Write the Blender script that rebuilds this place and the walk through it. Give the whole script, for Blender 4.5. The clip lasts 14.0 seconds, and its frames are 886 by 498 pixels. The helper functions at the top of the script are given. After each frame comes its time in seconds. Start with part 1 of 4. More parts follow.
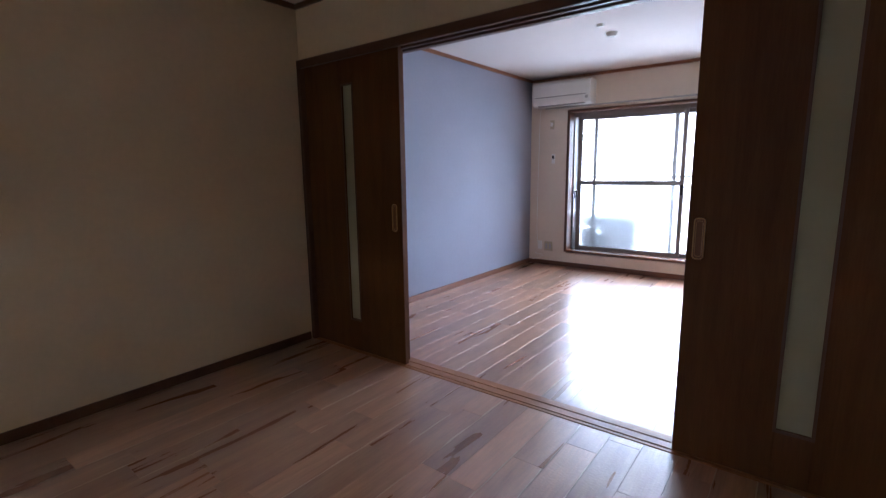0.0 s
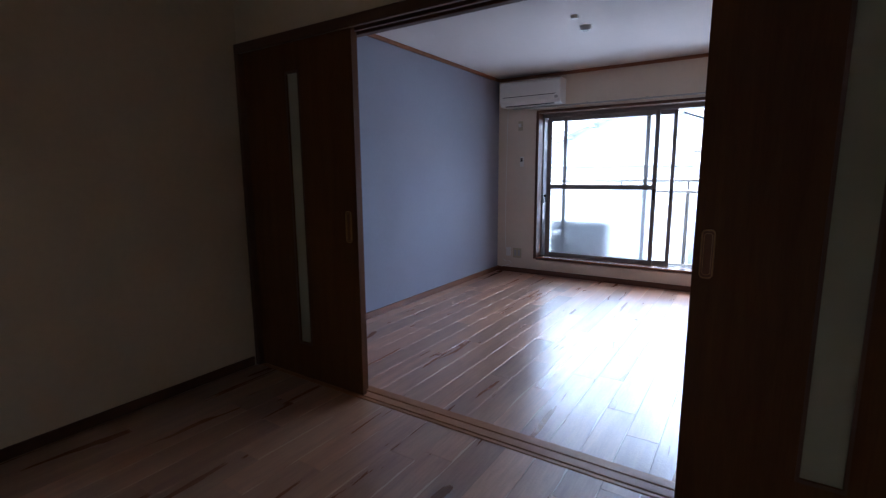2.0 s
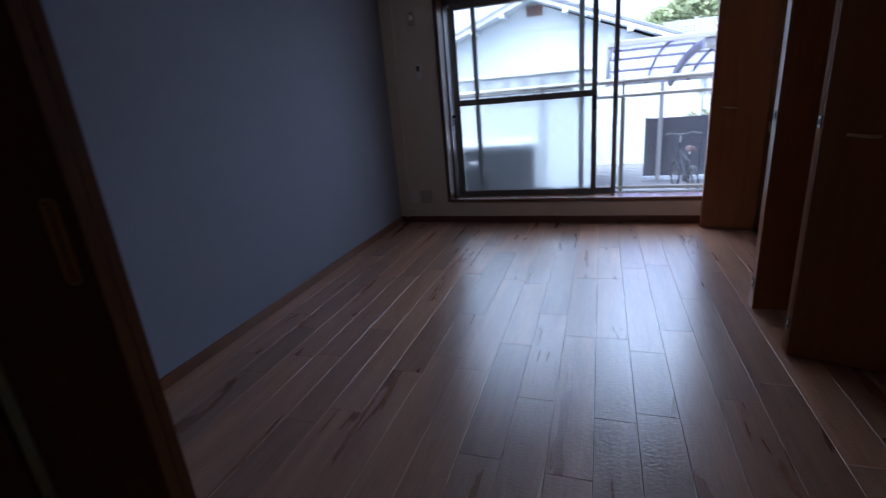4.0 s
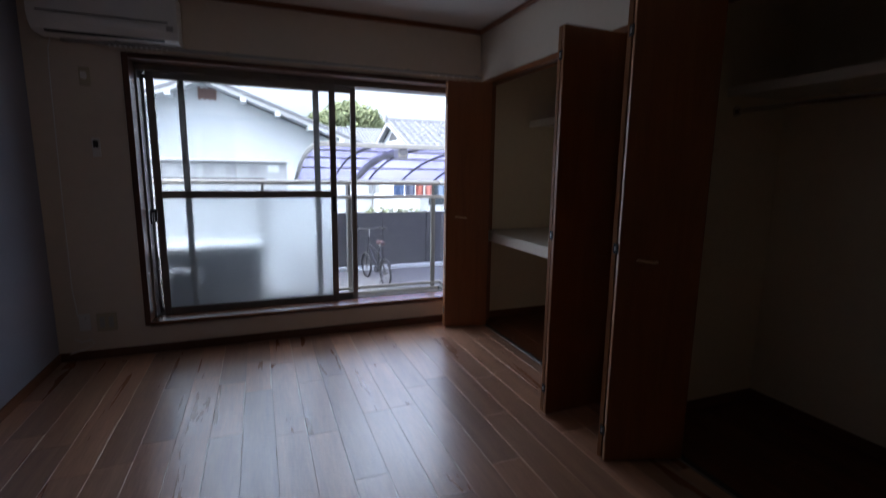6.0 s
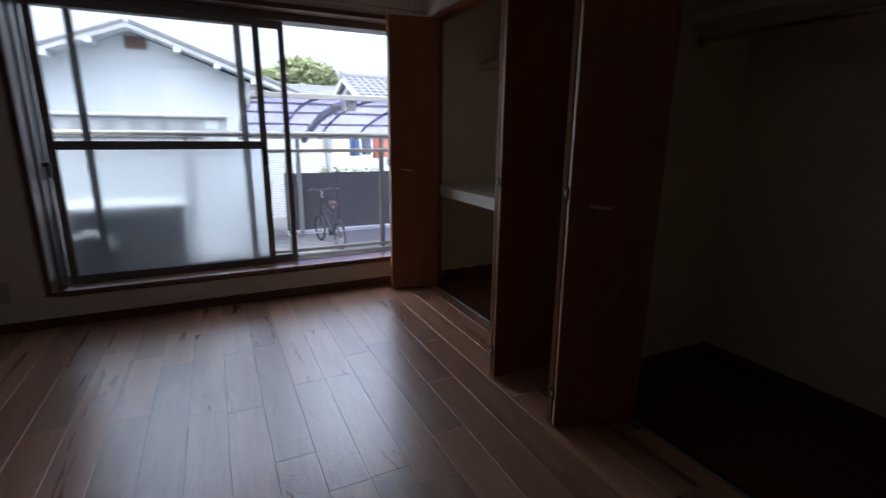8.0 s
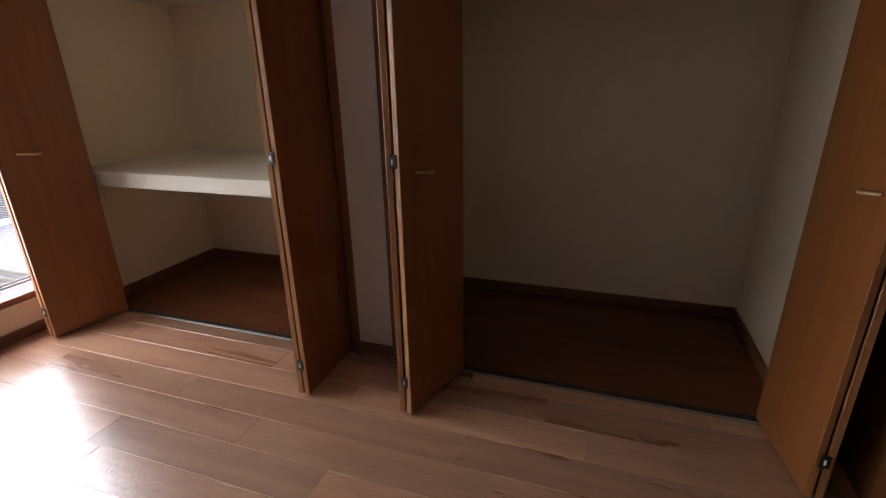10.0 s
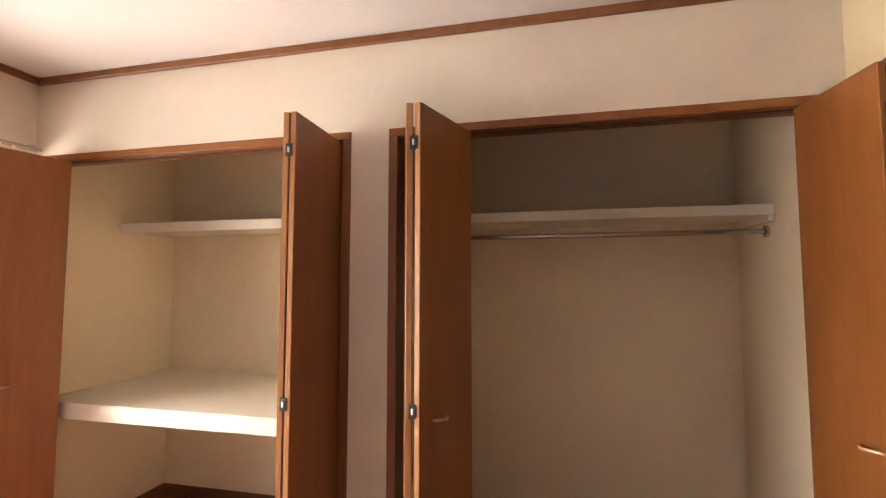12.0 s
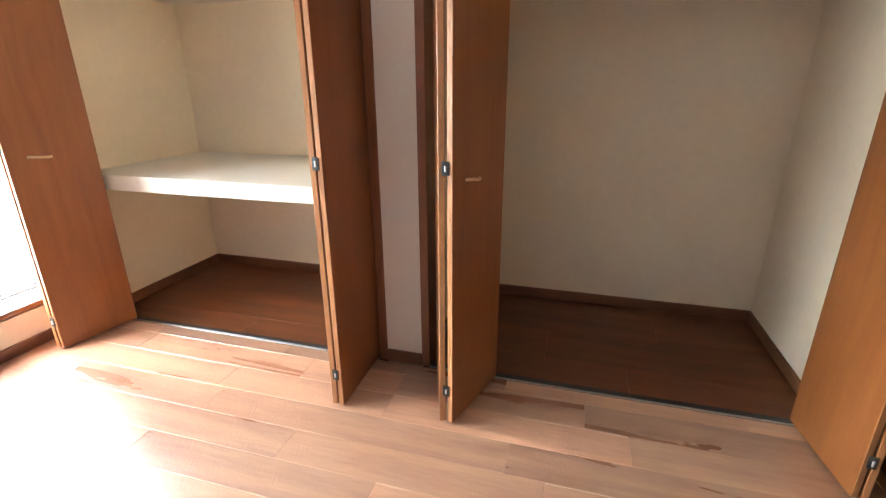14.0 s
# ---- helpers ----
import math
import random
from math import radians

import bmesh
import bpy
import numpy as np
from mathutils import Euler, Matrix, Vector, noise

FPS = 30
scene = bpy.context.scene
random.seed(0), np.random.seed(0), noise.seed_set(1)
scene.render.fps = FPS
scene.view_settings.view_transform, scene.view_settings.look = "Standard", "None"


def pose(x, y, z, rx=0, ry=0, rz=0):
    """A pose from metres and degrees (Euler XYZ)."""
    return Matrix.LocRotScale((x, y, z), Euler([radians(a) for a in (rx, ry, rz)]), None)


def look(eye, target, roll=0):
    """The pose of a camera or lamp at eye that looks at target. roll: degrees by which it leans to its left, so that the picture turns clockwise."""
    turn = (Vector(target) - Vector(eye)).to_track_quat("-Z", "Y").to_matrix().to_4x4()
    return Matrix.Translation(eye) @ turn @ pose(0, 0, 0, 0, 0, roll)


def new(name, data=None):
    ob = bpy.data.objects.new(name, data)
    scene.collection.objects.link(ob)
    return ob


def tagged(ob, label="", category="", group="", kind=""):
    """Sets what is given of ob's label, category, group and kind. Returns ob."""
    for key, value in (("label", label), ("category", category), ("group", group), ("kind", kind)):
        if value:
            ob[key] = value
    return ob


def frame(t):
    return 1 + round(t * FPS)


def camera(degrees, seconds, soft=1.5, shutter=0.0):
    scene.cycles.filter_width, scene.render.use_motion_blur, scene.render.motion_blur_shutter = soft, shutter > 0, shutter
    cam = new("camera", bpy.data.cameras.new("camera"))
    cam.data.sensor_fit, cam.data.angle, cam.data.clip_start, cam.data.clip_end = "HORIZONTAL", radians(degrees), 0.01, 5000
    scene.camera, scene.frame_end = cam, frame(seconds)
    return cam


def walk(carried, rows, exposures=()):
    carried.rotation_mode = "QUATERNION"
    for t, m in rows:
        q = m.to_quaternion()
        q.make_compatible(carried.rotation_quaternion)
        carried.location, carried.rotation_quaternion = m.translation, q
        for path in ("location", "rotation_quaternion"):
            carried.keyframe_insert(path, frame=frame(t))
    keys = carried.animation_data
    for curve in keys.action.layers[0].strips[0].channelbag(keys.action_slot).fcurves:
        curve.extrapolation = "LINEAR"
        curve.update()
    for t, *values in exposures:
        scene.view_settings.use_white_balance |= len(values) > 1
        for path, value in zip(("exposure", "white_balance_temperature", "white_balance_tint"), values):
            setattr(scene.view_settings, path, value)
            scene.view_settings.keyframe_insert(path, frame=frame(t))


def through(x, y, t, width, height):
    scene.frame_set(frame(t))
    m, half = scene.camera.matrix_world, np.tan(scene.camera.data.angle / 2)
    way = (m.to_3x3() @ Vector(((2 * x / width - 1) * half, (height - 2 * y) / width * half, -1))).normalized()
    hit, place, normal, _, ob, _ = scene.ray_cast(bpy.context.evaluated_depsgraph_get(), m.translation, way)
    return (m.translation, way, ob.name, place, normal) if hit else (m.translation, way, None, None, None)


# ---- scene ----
cam = camera(86.6, 14.0, soft=1.2, shutter=0.4)
PATH = [
    (0, (2.956, -2.288, 1.255), (1.752, -0.725, 0.929), -0.7),
    (0.5, (2.989, -2.331, 1.261), (1.756, -0.77, 1.054), -0.4),
    (1, (2.987, -2.315, 1.254), (1.761, -0.747, 1.055), -0.0),
    (1.5, (2.919, -2.224, 1.243), (1.717, -0.644, 1.0), 1.2),
    (2, (2.737, -1.98, 1.249), (1.654, -0.328, 0.935), -0.4),
    (2.2, (2.686, -1.844, 1.198), (1.611, -0.184, 0.898), -0.7),
    (4.3, (1.747, -0.56, 1.174), (1.362, 1.28, 0.491), -5.4),
    (4.5, (1.666, -0.465, 1.181), (1.486, 1.395, 0.468), -5.1),
    (5, (1.495, -0.271, 1.185), (1.721, 1.576, 0.452), -4.0),
    (5.5, (1.365, -0.144, 1.215), (1.93, 1.657, 0.554), -1.3),
    (6, (1.267, -0.141, 1.272), (1.987, 1.697, 0.949), 0.8),
    (6.5, (1.254, -0.161, 1.294), (1.978, 1.698, 1.153), 1.1),
    (7, (1.258, -0.158, 1.316), (1.986, 1.698, 1.157), 1.1),
    (7.5, (1.33, -0.14, 1.296), (2.071, 1.687, 0.962), 1.4),
    (8, (1.485, 0.04, 1.175), (2.331, 1.789, 0.7), 0.5),
    (8.5, (1.395, 0.246, 1.192), (2.836, 1.54, 0.694), -0.2),
    (8.7, (1.372, 0.351, 1.196), (2.948, 1.464, 0.671), -0.9),
    (10.8, (1.274, 0.937, 1.218), (3.136, 1.4, 0.654), -0.2),
    (11, (1.268, 0.969, 1.259), (3.169, 1.428, 0.839), -0.9),
    (11.5, (1.225, 0.969, 1.342), (3.174, 1.42, 1.332), -0.4),
    (12, (1.203, 0.958, 1.372), (3.144, 1.419, 1.511), 0.0),
    (12.5, (1.207, 0.963, 1.354), (3.152, 1.431, 1.357), 0.1),
    (13, (1.231, 0.979, 1.29), (3.145, 1.48, 0.996), 0.9),
    (13.5, (1.249, 0.996, 1.253), (3.097, 1.542, 0.719), 0.2),
    (14, (1.245, 1.002, 1.217), (3.056, 1.528, 0.551), -0.3),
]
walk(cam, [(t, look(e, a, r)) for t, e, a, r in PATH],
     exposures=[(0, 4.4, 5350, 12), (1.0, 3.9, 5300, 12), (2.2, 3.12, 5100, 11), (4.3, 1.55, 5100, 11), (5.5, 1.32, 5600, 11), (8.7, 1.15, 5850, 11), (10.8, 4.75, 7600, 16), (11.4, 5.0, 8050, 18), (12.3, 4.97, 8300, 19), (13.2, 5.28, 7000, 11), (14.0, 5.4, 6400, 5)])

# ---- world and light ----
world = bpy.data.worlds.new("sky")
scene.world = world
world.use_nodes = True
wn = world.node_tree
sky = wn.nodes.new("ShaderNodeTexSky")
sky.sky_type, sky.sun_disc = "NISHITA", False
sky.sun_elevation, sky.sun_rotation = radians(52), radians(243)
sky.air_density, sky.dust_density, sky.ozone_density = 1.0, 4.0, 1.0
cloud = wn.nodes.new("ShaderNodeHueSaturation")
cloud.inputs["Saturation"].default_value = 0.35
wn.nodes["Background"].inputs["Strength"].default_value = 0.15
wn.links.new(sky.outputs[0], cloud.inputs["Color"])
up, lift, bright = wn.nodes.new("ShaderNodeSeparateXYZ"), wn.nodes.new("ShaderNodeMapRange"), wn.nodes.new("ShaderNodeVectorMath")
way_up = wn.nodes.new("ShaderNodeTexCoord")
wn.links.new(way_up.outputs["Generated"], up.inputs[0])
wn.links.new(up.outputs["Z"], lift.inputs[0])
lift.inputs[3].default_value, lift.inputs[4].default_value = 1.0, 3.6
bright.operation = "SCALE"
wn.links.new(cloud.outputs[0], bright.inputs[0])
wn.links.new(lift.outputs[0], bright.inputs["Scale"])
wn.links.new(bright.outputs[0], wn.nodes["Background"].inputs["Color"])
sun_lamp = bpy.data.lights.new("sun", "SUN")
sun_lamp.energy, sun_lamp.angle, sun_lamp.color = 0.6, radians(30), (1.0, 0.96, 0.9)
sun = new("sun", sun_lamp)
sun.matrix_world = look((-14, -7, 20), (0, 0, 0))
# skylight falling in through the window; the open half on the east sees more sky than the half behind the house
for x, w, e in ((1.16, 1.20, 0.70), (2.36, 1.08, 1.35)):
    strip = bpy.data.lights.new("window_skylight", "AREA")
    strip.shape, strip.size, strip.size_y = "RECTANGLE", w, 1.62
    strip.energy, strip.color, strip.spread = e, (0.82, 0.91, 1.0), radians(142)
    new("window_skylight", strip).matrix_world = look((x, 3.646, 1.07), (x, 0.646, 1.07))


# ---- materials ----
def mat(name, color, rough=0.5, metal=0.0, vary=0.12, scale=6.0, bump=0.0, bump_scale=120.0, stretch=(1, 1, 1), spec=0.5):
    """Base colour with variation at two scales and fine relief."""
    m = bpy.data.materials.new(name)
    m.use_nodes = True
    nt = m.node_tree
    b = nt.nodes["Principled BSDF"]
    co = nt.nodes.new("ShaderNodeTexCoord")
    mp = nt.nodes.new("ShaderNodeMapping")
    mp.inputs["Scale"].default_value = stretch
    nt.links.new(co.outputs["Object"], mp.inputs["Vector"])
    big, small = nt.nodes.new("ShaderNodeTexNoise"), nt.nodes.new("ShaderNodeTexNoise")
    big.inputs["Scale"].default_value, small.inputs["Scale"].default_value = scale, scale * 9
    big.inputs["Detail"].default_value = small.inputs["Detail"].default_value = 4
    nt.links.new(mp.outputs[0], big.inputs["Vector"])
    nt.links.new(mp.outputs[0], small.inputs["Vector"])
    add = nt.nodes.new("ShaderNodeMath")
    add.operation = "ADD"
    nt.links.new(big.outputs[0], add.inputs[0])
    nt.links.new(small.outputs[0], add.inputs[1])
    ramp = nt.nodes.new("ShaderNodeMapRange")
    ramp.inputs[1].default_value, ramp.inputs[2].default_value = 0.6, 1.4
    ramp.inputs[3].default_value, ramp.inputs[4].default_value = 1 - vary, 1 + vary
    nt.links.new(add.outputs[0], ramp.inputs[0])
    mul = nt.nodes.new("ShaderNodeVectorMath")
    mul.operation = "SCALE"
    mul.inputs[0].default_value = color
    nt.links.new(ramp.outputs[0], mul.inputs["Scale"])
    nt.links.new(mul.outputs[0], b.inputs["Base Color"])
    b.inputs["Roughness"].default_value, b.inputs["Metallic"].default_value = rough, metal
    b.inputs["Specular IOR Level"].default_value = spec
    if bump:
        n = nt.nodes.new("ShaderNodeTexNoise")
        n.inputs["Scale"].default_value, n.inputs["Detail"].default_value = bump_scale, 3
        nt.links.new(mp.outputs[0], n.inputs["Vector"])
        bp = nt.nodes.new("ShaderNodeBump")
        bp.inputs["Strength"].default_value, bp.inputs["Distance"].default_value = bump, 0.004
        nt.links.new(n.outputs[0], bp.inputs["Height"])
        nt.links.new(bp.outputs[0], b.inputs["Normal"])
    return m


def wood(name, dark, light, rough=0.35, along="z", scale=1.0, hue=0.0, bump=0.05, contrast=(0.3, 0.7), spec=0.5, distort=0.6):
    """Grain drawn out along one axis, different in every object."""
    m = bpy.data.materials.new(name)
    m.use_nodes = True
    nt = m.node_tree
    b = nt.nodes["Principled BSDF"]
    co, info = nt.nodes.new("ShaderNodeTexCoord"), nt.nodes.new("ShaderNodeObjectInfo")
    shift = nt.nodes.new("ShaderNodeVectorMath")
    shift.operation = "MULTIPLY_ADD"
    nt.links.new(info.outputs["Random"], shift.inputs[0])
    shift.inputs[1].default_value = (17.3, 31.1, 23.7)
    nt.links.new(co.outputs["Object"], shift.inputs[2])
    mp = nt.nodes.new("ShaderNodeMapping")
    long_axis = {"x": (0.09, 1, 1), "y": (1, 0.09, 1), "z": (1, 1, 0.09)}[along]
    mp.inputs["Scale"].default_value = [v * scale for v in long_axis]
    nt.links.new(shift.outputs[0], mp.inputs["Vector"])
    grain, fine = nt.nodes.new("ShaderNodeTexNoise"), nt.nodes.new("ShaderNodeTexNoise")
    grain.inputs["Scale"].default_value, grain.inputs["Detail"].default_value, grain.inputs["Distortion"].default_value = 14, 5, distort
    fine.inputs["Scale"].default_value, fine.inputs["Detail"].default_value = 130, 3
    nt.links.new(mp.outputs[0], grain.inputs["Vector"])
    nt.links.new(mp.outputs[0], fine.inputs["Vector"])
    mixv = nt.nodes.new("ShaderNodeMix")
    mixv.inputs[0].default_value = 0.3
    nt.links.new(grain.outputs[0], mixv.inputs[2])
    nt.links.new(fine.outputs[0], mixv.inputs[3])
    ramp = nt.nodes.new("ShaderNodeValToRGB")
    ramp.color_ramp.elements[0].position, ramp.color_ramp.elements[1].position = contrast
    ramp.color_ramp.elements[0].color, ramp.color_ramp.elements[1].color = (*dark, 1), (*light, 1)
    nt.links.new(mixv.outputs[0], ramp.inputs[0])
    hsv = nt.nodes.new("ShaderNodeHueSaturation")
    val = nt.nodes.new("ShaderNodeMapRange")
    val.inputs[3].default_value, val.inputs[4].default_value = 1 - hue, 1 + hue
    nt.links.new(info.outputs["Random"], val.inputs[0])
    nt.links.new(val.outputs[0], hsv.inputs["Value"])
    nt.links.new(ramp.outputs[0], hsv.inputs["Color"])
    nt.links.new(hsv.outputs[0], b.inputs["Base Color"])
    rr = nt.nodes.new("ShaderNodeMapRange")
    rr.inputs[3].default_value, rr.inputs[4].default_value = rough - 0.05, rough + 0.07
    nt.links.new(grain.outputs[0], rr.inputs[0])
    nt.links.new(rr.outputs[0], b.inputs["Roughness"])
    b.inputs["Specular IOR Level"].default_value = spec
    bp = nt.nodes.new("ShaderNodeBump")
    bp.inputs["Strength"].default_value, bp.inputs["Distance"].default_value = bump, 0.003
    nt.links.new(fine.outputs[0], bp.inputs["Height"])
    nt.links.new(bp.outputs[0], b.inputs["Normal"])
    return m


def plank_wood():
    """Laminate with broad figure, fine grain and a pale streak along some edges."""
    m = wood("cherry_laminate", (0.27, 0.106, 0.055), (0.64, 0.370, 0.22), 0.28, "y", 0.8, hue=0.28, bump=0.10, contrast=(0.26, 0.74))
    nt = m.node_tree
    b = nt.nodes["Principled BSDF"]
    base = b.inputs["Base Color"].links[0].from_socket
    co, info = nt.nodes.new("ShaderNodeTexCoord"), nt.nodes.new("ShaderNodeObjectInfo")
    sep = nt.nodes.new("ShaderNodeSeparateXYZ")
    nt.links.new(co.outputs["Object"], sep.inputs[0])

    def node(op, a, c, d=None):
        n = nt.nodes.new("ShaderNodeMath")
        n.operation = op
        for k, v in enumerate((a, c, d)):
            if v is None:
                continue
            if isinstance(v, (int, float)):
                n.inputs[k].default_value = v
            else:
                nt.links.new(v, n.inputs[k])
        return n.outputs[0]

    wob = nt.nodes.new("ShaderNodeTexNoise")
    wob.noise_dimensions = "2D"
    wob.inputs["Scale"].default_value = 3.5
    along = nt.nodes.new("ShaderNodeCombineXYZ")
    nt.links.new(sep.outputs["Y"], along.inputs[0])
    nt.links.new(node("MULTIPLY", info.outputs["Random"], 37.0), along.inputs[1])
    nt.links.new(along.outputs[0], wob.inputs["Vector"])
    inner = node("MULTIPLY_ADD", wob.outputs[0], 0.030, 0.0550)
    edge = node("GREATER_THAN", sep.outputs["X"], inner)
    b.inputs["IOR"].default_value, b.inputs["Specular IOR Level"].default_value = 1.9, 1.0
    on = node("GREATER_THAN", info.outputs["Random"], 0.35)
    mask = node("MULTIPLY", node("MULTIPLY", edge, on), 0.85)
    mix = nt.nodes.new("ShaderNodeMix")
    mix.data_type = "RGBA"
    nt.links.new(mask, mix.inputs[0])
    nt.links.new(base, mix.inputs[6])
    mix.inputs[7].default_value = (0.72, 0.57, 0.42, 1)
    # pressed leathery relief across the boards
    peel, relief, span = nt.nodes.new("ShaderNodeTexNoise"), nt.nodes.new("ShaderNodeBump"), nt.nodes.new("ShaderNodeMapping")
    span.inputs["Scale"].default_value = (45, 110, 60)
    peel.inputs["Scale"].default_value, peel.inputs["Detail"].default_value = 1.0, 2
    nt.links.new(co.outputs["Object"], span.inputs["Vector"])
    nt.links.new(span.outputs[0], peel.inputs["Vector"])
    relief.inputs["Strength"].default_value, relief.inputs["Distance"].default_value = 0.45, 0.002
    nt.links.new(peel.outputs[0], relief.inputs["Height"])
    nt.links.new(b.inputs["Normal"].links[0].from_socket, relief.inputs["Normal"])
    nt.links.new(relief.outputs[0], b.inputs["Normal"])
    nt.links.new(mix.outputs[2], b.inputs["Base Color"])
    return m


def glass(name, tint, haze=0.0, milk=(0.9, 0.95, 0.97), ior=1.4):
    """A thin pane: what lies behind, a haze, and a sheen."""
    m = bpy.data.materials.new(name)
    m.use_nodes = True
    nt = m.node_tree
    out = nt.nodes["Material Output"]
    tr, gl, mx = nt.nodes.new("ShaderNodeBsdfTransparent"), nt.nodes.new("ShaderNodeBsdfGlossy"), nt.nodes.new("ShaderNodeMixShader")
    tr.inputs[0].default_value = (*tint, 1)
    gl.inputs["Roughness"].default_value = 0.03
    fr = nt.nodes.new("ShaderNodeFresnel")
    fr.inputs[0].default_value = ior
    nt.links.new(fr.outputs[0], mx.inputs[0])
    last = tr
    if haze:
        tl, mh = nt.nodes.new("ShaderNodeBsdfTranslucent"), nt.nodes.new("ShaderNodeMixShader")
        tl.inputs[0].default_value = (*milk, 1)
        mh.inputs[0].default_value = haze
        nt.links.new(tr.outputs[0], mh.inputs[1])
        nt.links.new(tl.outputs[0], mh.inputs[2])
        last = mh
    nt.links.new(last.outputs[0], mx.inputs[1])
    nt.links.new(gl.outputs[0], mx.inputs[2])
    nt.links.new(mx.outputs[0], out.inputs["Surface"])
    return m


def frosted(name, color, rough, through=1.0):
    """Etched glass that scatters what is behind it."""
    m = bpy.data.materials.new(name)
    m.use_nodes = True
    b = m.node_tree.nodes["Principled BSDF"]
    b.inputs["Base Color"].default_value = (*color, 1)
    b.inputs["Transmission Weight"].default_value = through
    b.inputs["Roughness"].default_value = rough
    b.inputs["IOR"].default_value = 1.25
    return m


CREAM = mat("cream_wallpaper", (0.71, 0.625, 0.52), 0.85, vary=0.03, scale=3, bump=0.35, bump_scale=260, spec=0.2)
SOUTHW = mat("south_room_wallpaper", (0.72, 0.585, 0.39), 0.85, vary=0.04, scale=3, bump=0.4, bump_scale=240, spec=0.2)
# warmer than the room's paper: bounce off the orange doors is in it
CLOSET = mat("closet_wallpaper", (0.81, 0.69, 0.51), 0.85, vary=0.04, scale=3, bump=0.3, bump_scale=240, spec=0.2)
GREY = mat("grey_wallpaper", (0.29, 0.30, 0.36), 0.8, vary=0.03, scale=3, bump=0.3, bump_scale=260, spec=0.25)
CEIL = mat("ceiling_paper", (0.72, 0.68, 0.65), 0.9, vary=0.02, scale=2, bump=0.3, bump_scale=200, spec=0.2)
TRIM = wood("dark_trim_wood", (0.19, 0.066, 0.024), (0.27, 0.105, 0.041), 0.4, "x")
TRIMV = wood("dark_trim_wood_upright", (0.19, 0.066, 0.024), (0.27, 0.105, 0.041), 0.4, "z")
# the trim wood again, its colour lowered for dim spots and the south room
CASING = wood("dim_trim_wood", (0.085, 0.032, 0.015), (0.145, 0.058, 0.027), 0.4, "x")
CASINGV = wood("dim_trim_wood_upright", (0.085, 0.032, 0.015), (0.145, 0.058, 0.027), 0.4, "z")
SILLW = wood("glossy_sill_wood", (0.15, 0.060, 0.028), (0.22, 0.095, 0.045), 0.2, "x", spec=0.8)
SKIRT = wood("brown_skirting", (0.14, 0.052, 0.020), (0.22, 0.09, 0.038), 0.4, "y")
DOORW = wood("cherry_door_veneer", (0.205, 0.064, 0.015), (0.285, 0.097, 0.026), 0.36, "z", 1.4)
EDGEW = wood("cherry_door_edge", (0.36, 0.15, 0.055), (0.46, 0.21, 0.085), 0.4, "z", 1.4)
SLIDEW = wood("dark_sliding_door_veneer", (0.10, 0.034, 0.009), (0.155, 0.056, 0.016), 0.5, "z", 1.2, spec=0.18)
PLANK = plank_wood()
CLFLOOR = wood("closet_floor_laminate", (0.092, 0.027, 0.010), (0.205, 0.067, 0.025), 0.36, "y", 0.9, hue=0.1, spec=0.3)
JOINT = mat("dark_joint", (0.06, 0.03, 0.018), 0.7)
SHELFW = mat("pale_shelf_board", (0.72, 0.66, 0.55), 0.45, vary=0.04, scale=4)
BLACK = mat("black_rail", (0.015, 0.015, 0.018), 0.35, vary=0.1)
ALU = mat("bronze_aluminium", (0.24, 0.225, 0.215), 0.42, 0.25, vary=0.08, scale=10)
SILVER = mat("silver_aluminium", (0.36, 0.355, 0.335), 0.38, 0.5, vary=0.06, scale=8)
KICKM = mat("dull_beige_aluminium", (0.23, 0.225, 0.205), 0.6, 0.1, vary=0.1, scale=8)
RAILM = mat("weathered_rail_aluminium", (0.12, 0.118, 0.11), 0.5, 0.15, vary=0.08, scale=8)
PULLM = mat("bronze_pull", (0.50, 0.26, 0.10), 0.35, 0.7, vary=0.06, scale=30)
PULLD = mat("dark_brass", (0.20, 0.075, 0.024), 0.5, 0.0)
CHROME = mat("steel_rod", (0.55, 0.54, 0.53), 0.2, 1.0, vary=0.04)
BRASS = mat("satin_brass", (0.66, 0.46, 0.27), 0.35, 0.55, vary=0.06, scale=30)
PIN = mat("bright_steel", (0.78, 0.77, 0.75), 0.35, 0.3, vary=0.03)
WHITEP = mat("white_plastic", (0.78, 0.77, 0.74), 0.38, vary=0.03, scale=5)
GREYP = mat("grey_plastic", (0.42, 0.41, 0.39), 0.45, vary=0.04)
DARKP = mat("dark_slot", (0.03, 0.03, 0.03), 0.5)
IVORY = mat("ivory_plate", (0.50, 0.44, 0.31), 0.4, vary=0.03)
PANE = glass("clear_pane", (0.99, 0.995, 0.995))
FROST = frosted("frosted_pane", (0.92, 0.97, 0.99), 0.41)
SLITGLASS = frosted("etched_door_glass", (0.49, 0.45, 0.30), 0.6, 0.2)


# ---- mesh helpers ----
def bx(bm, x0, x1, y0, y1, z0, z1, bev=0.0, seg=1):
    """Adds a box, with rounded edges where bev is given."""
    r = bmesh.ops.create_cube(bm, size=1.0)
    for v in r["verts"]:
        v.co = Vector(((x0 + x1) / 2 + v.co.x * (x1 - x0), (y0 + y1) / 2 + v.co.y * (y1 - y0), (z0 + z1) / 2 + v.co.z * (z1 - z0)))
    if bev:
        edges = list({e for v in r["verts"] for e in v.link_edges})
        bmesh.ops.bevel(bm, geom=edges, offset=bev, segments=seg, affect="EDGES", profile=0.5)
    return bm


def box(*a, **k):
    return bx(bmesh.new(), *a, **k)


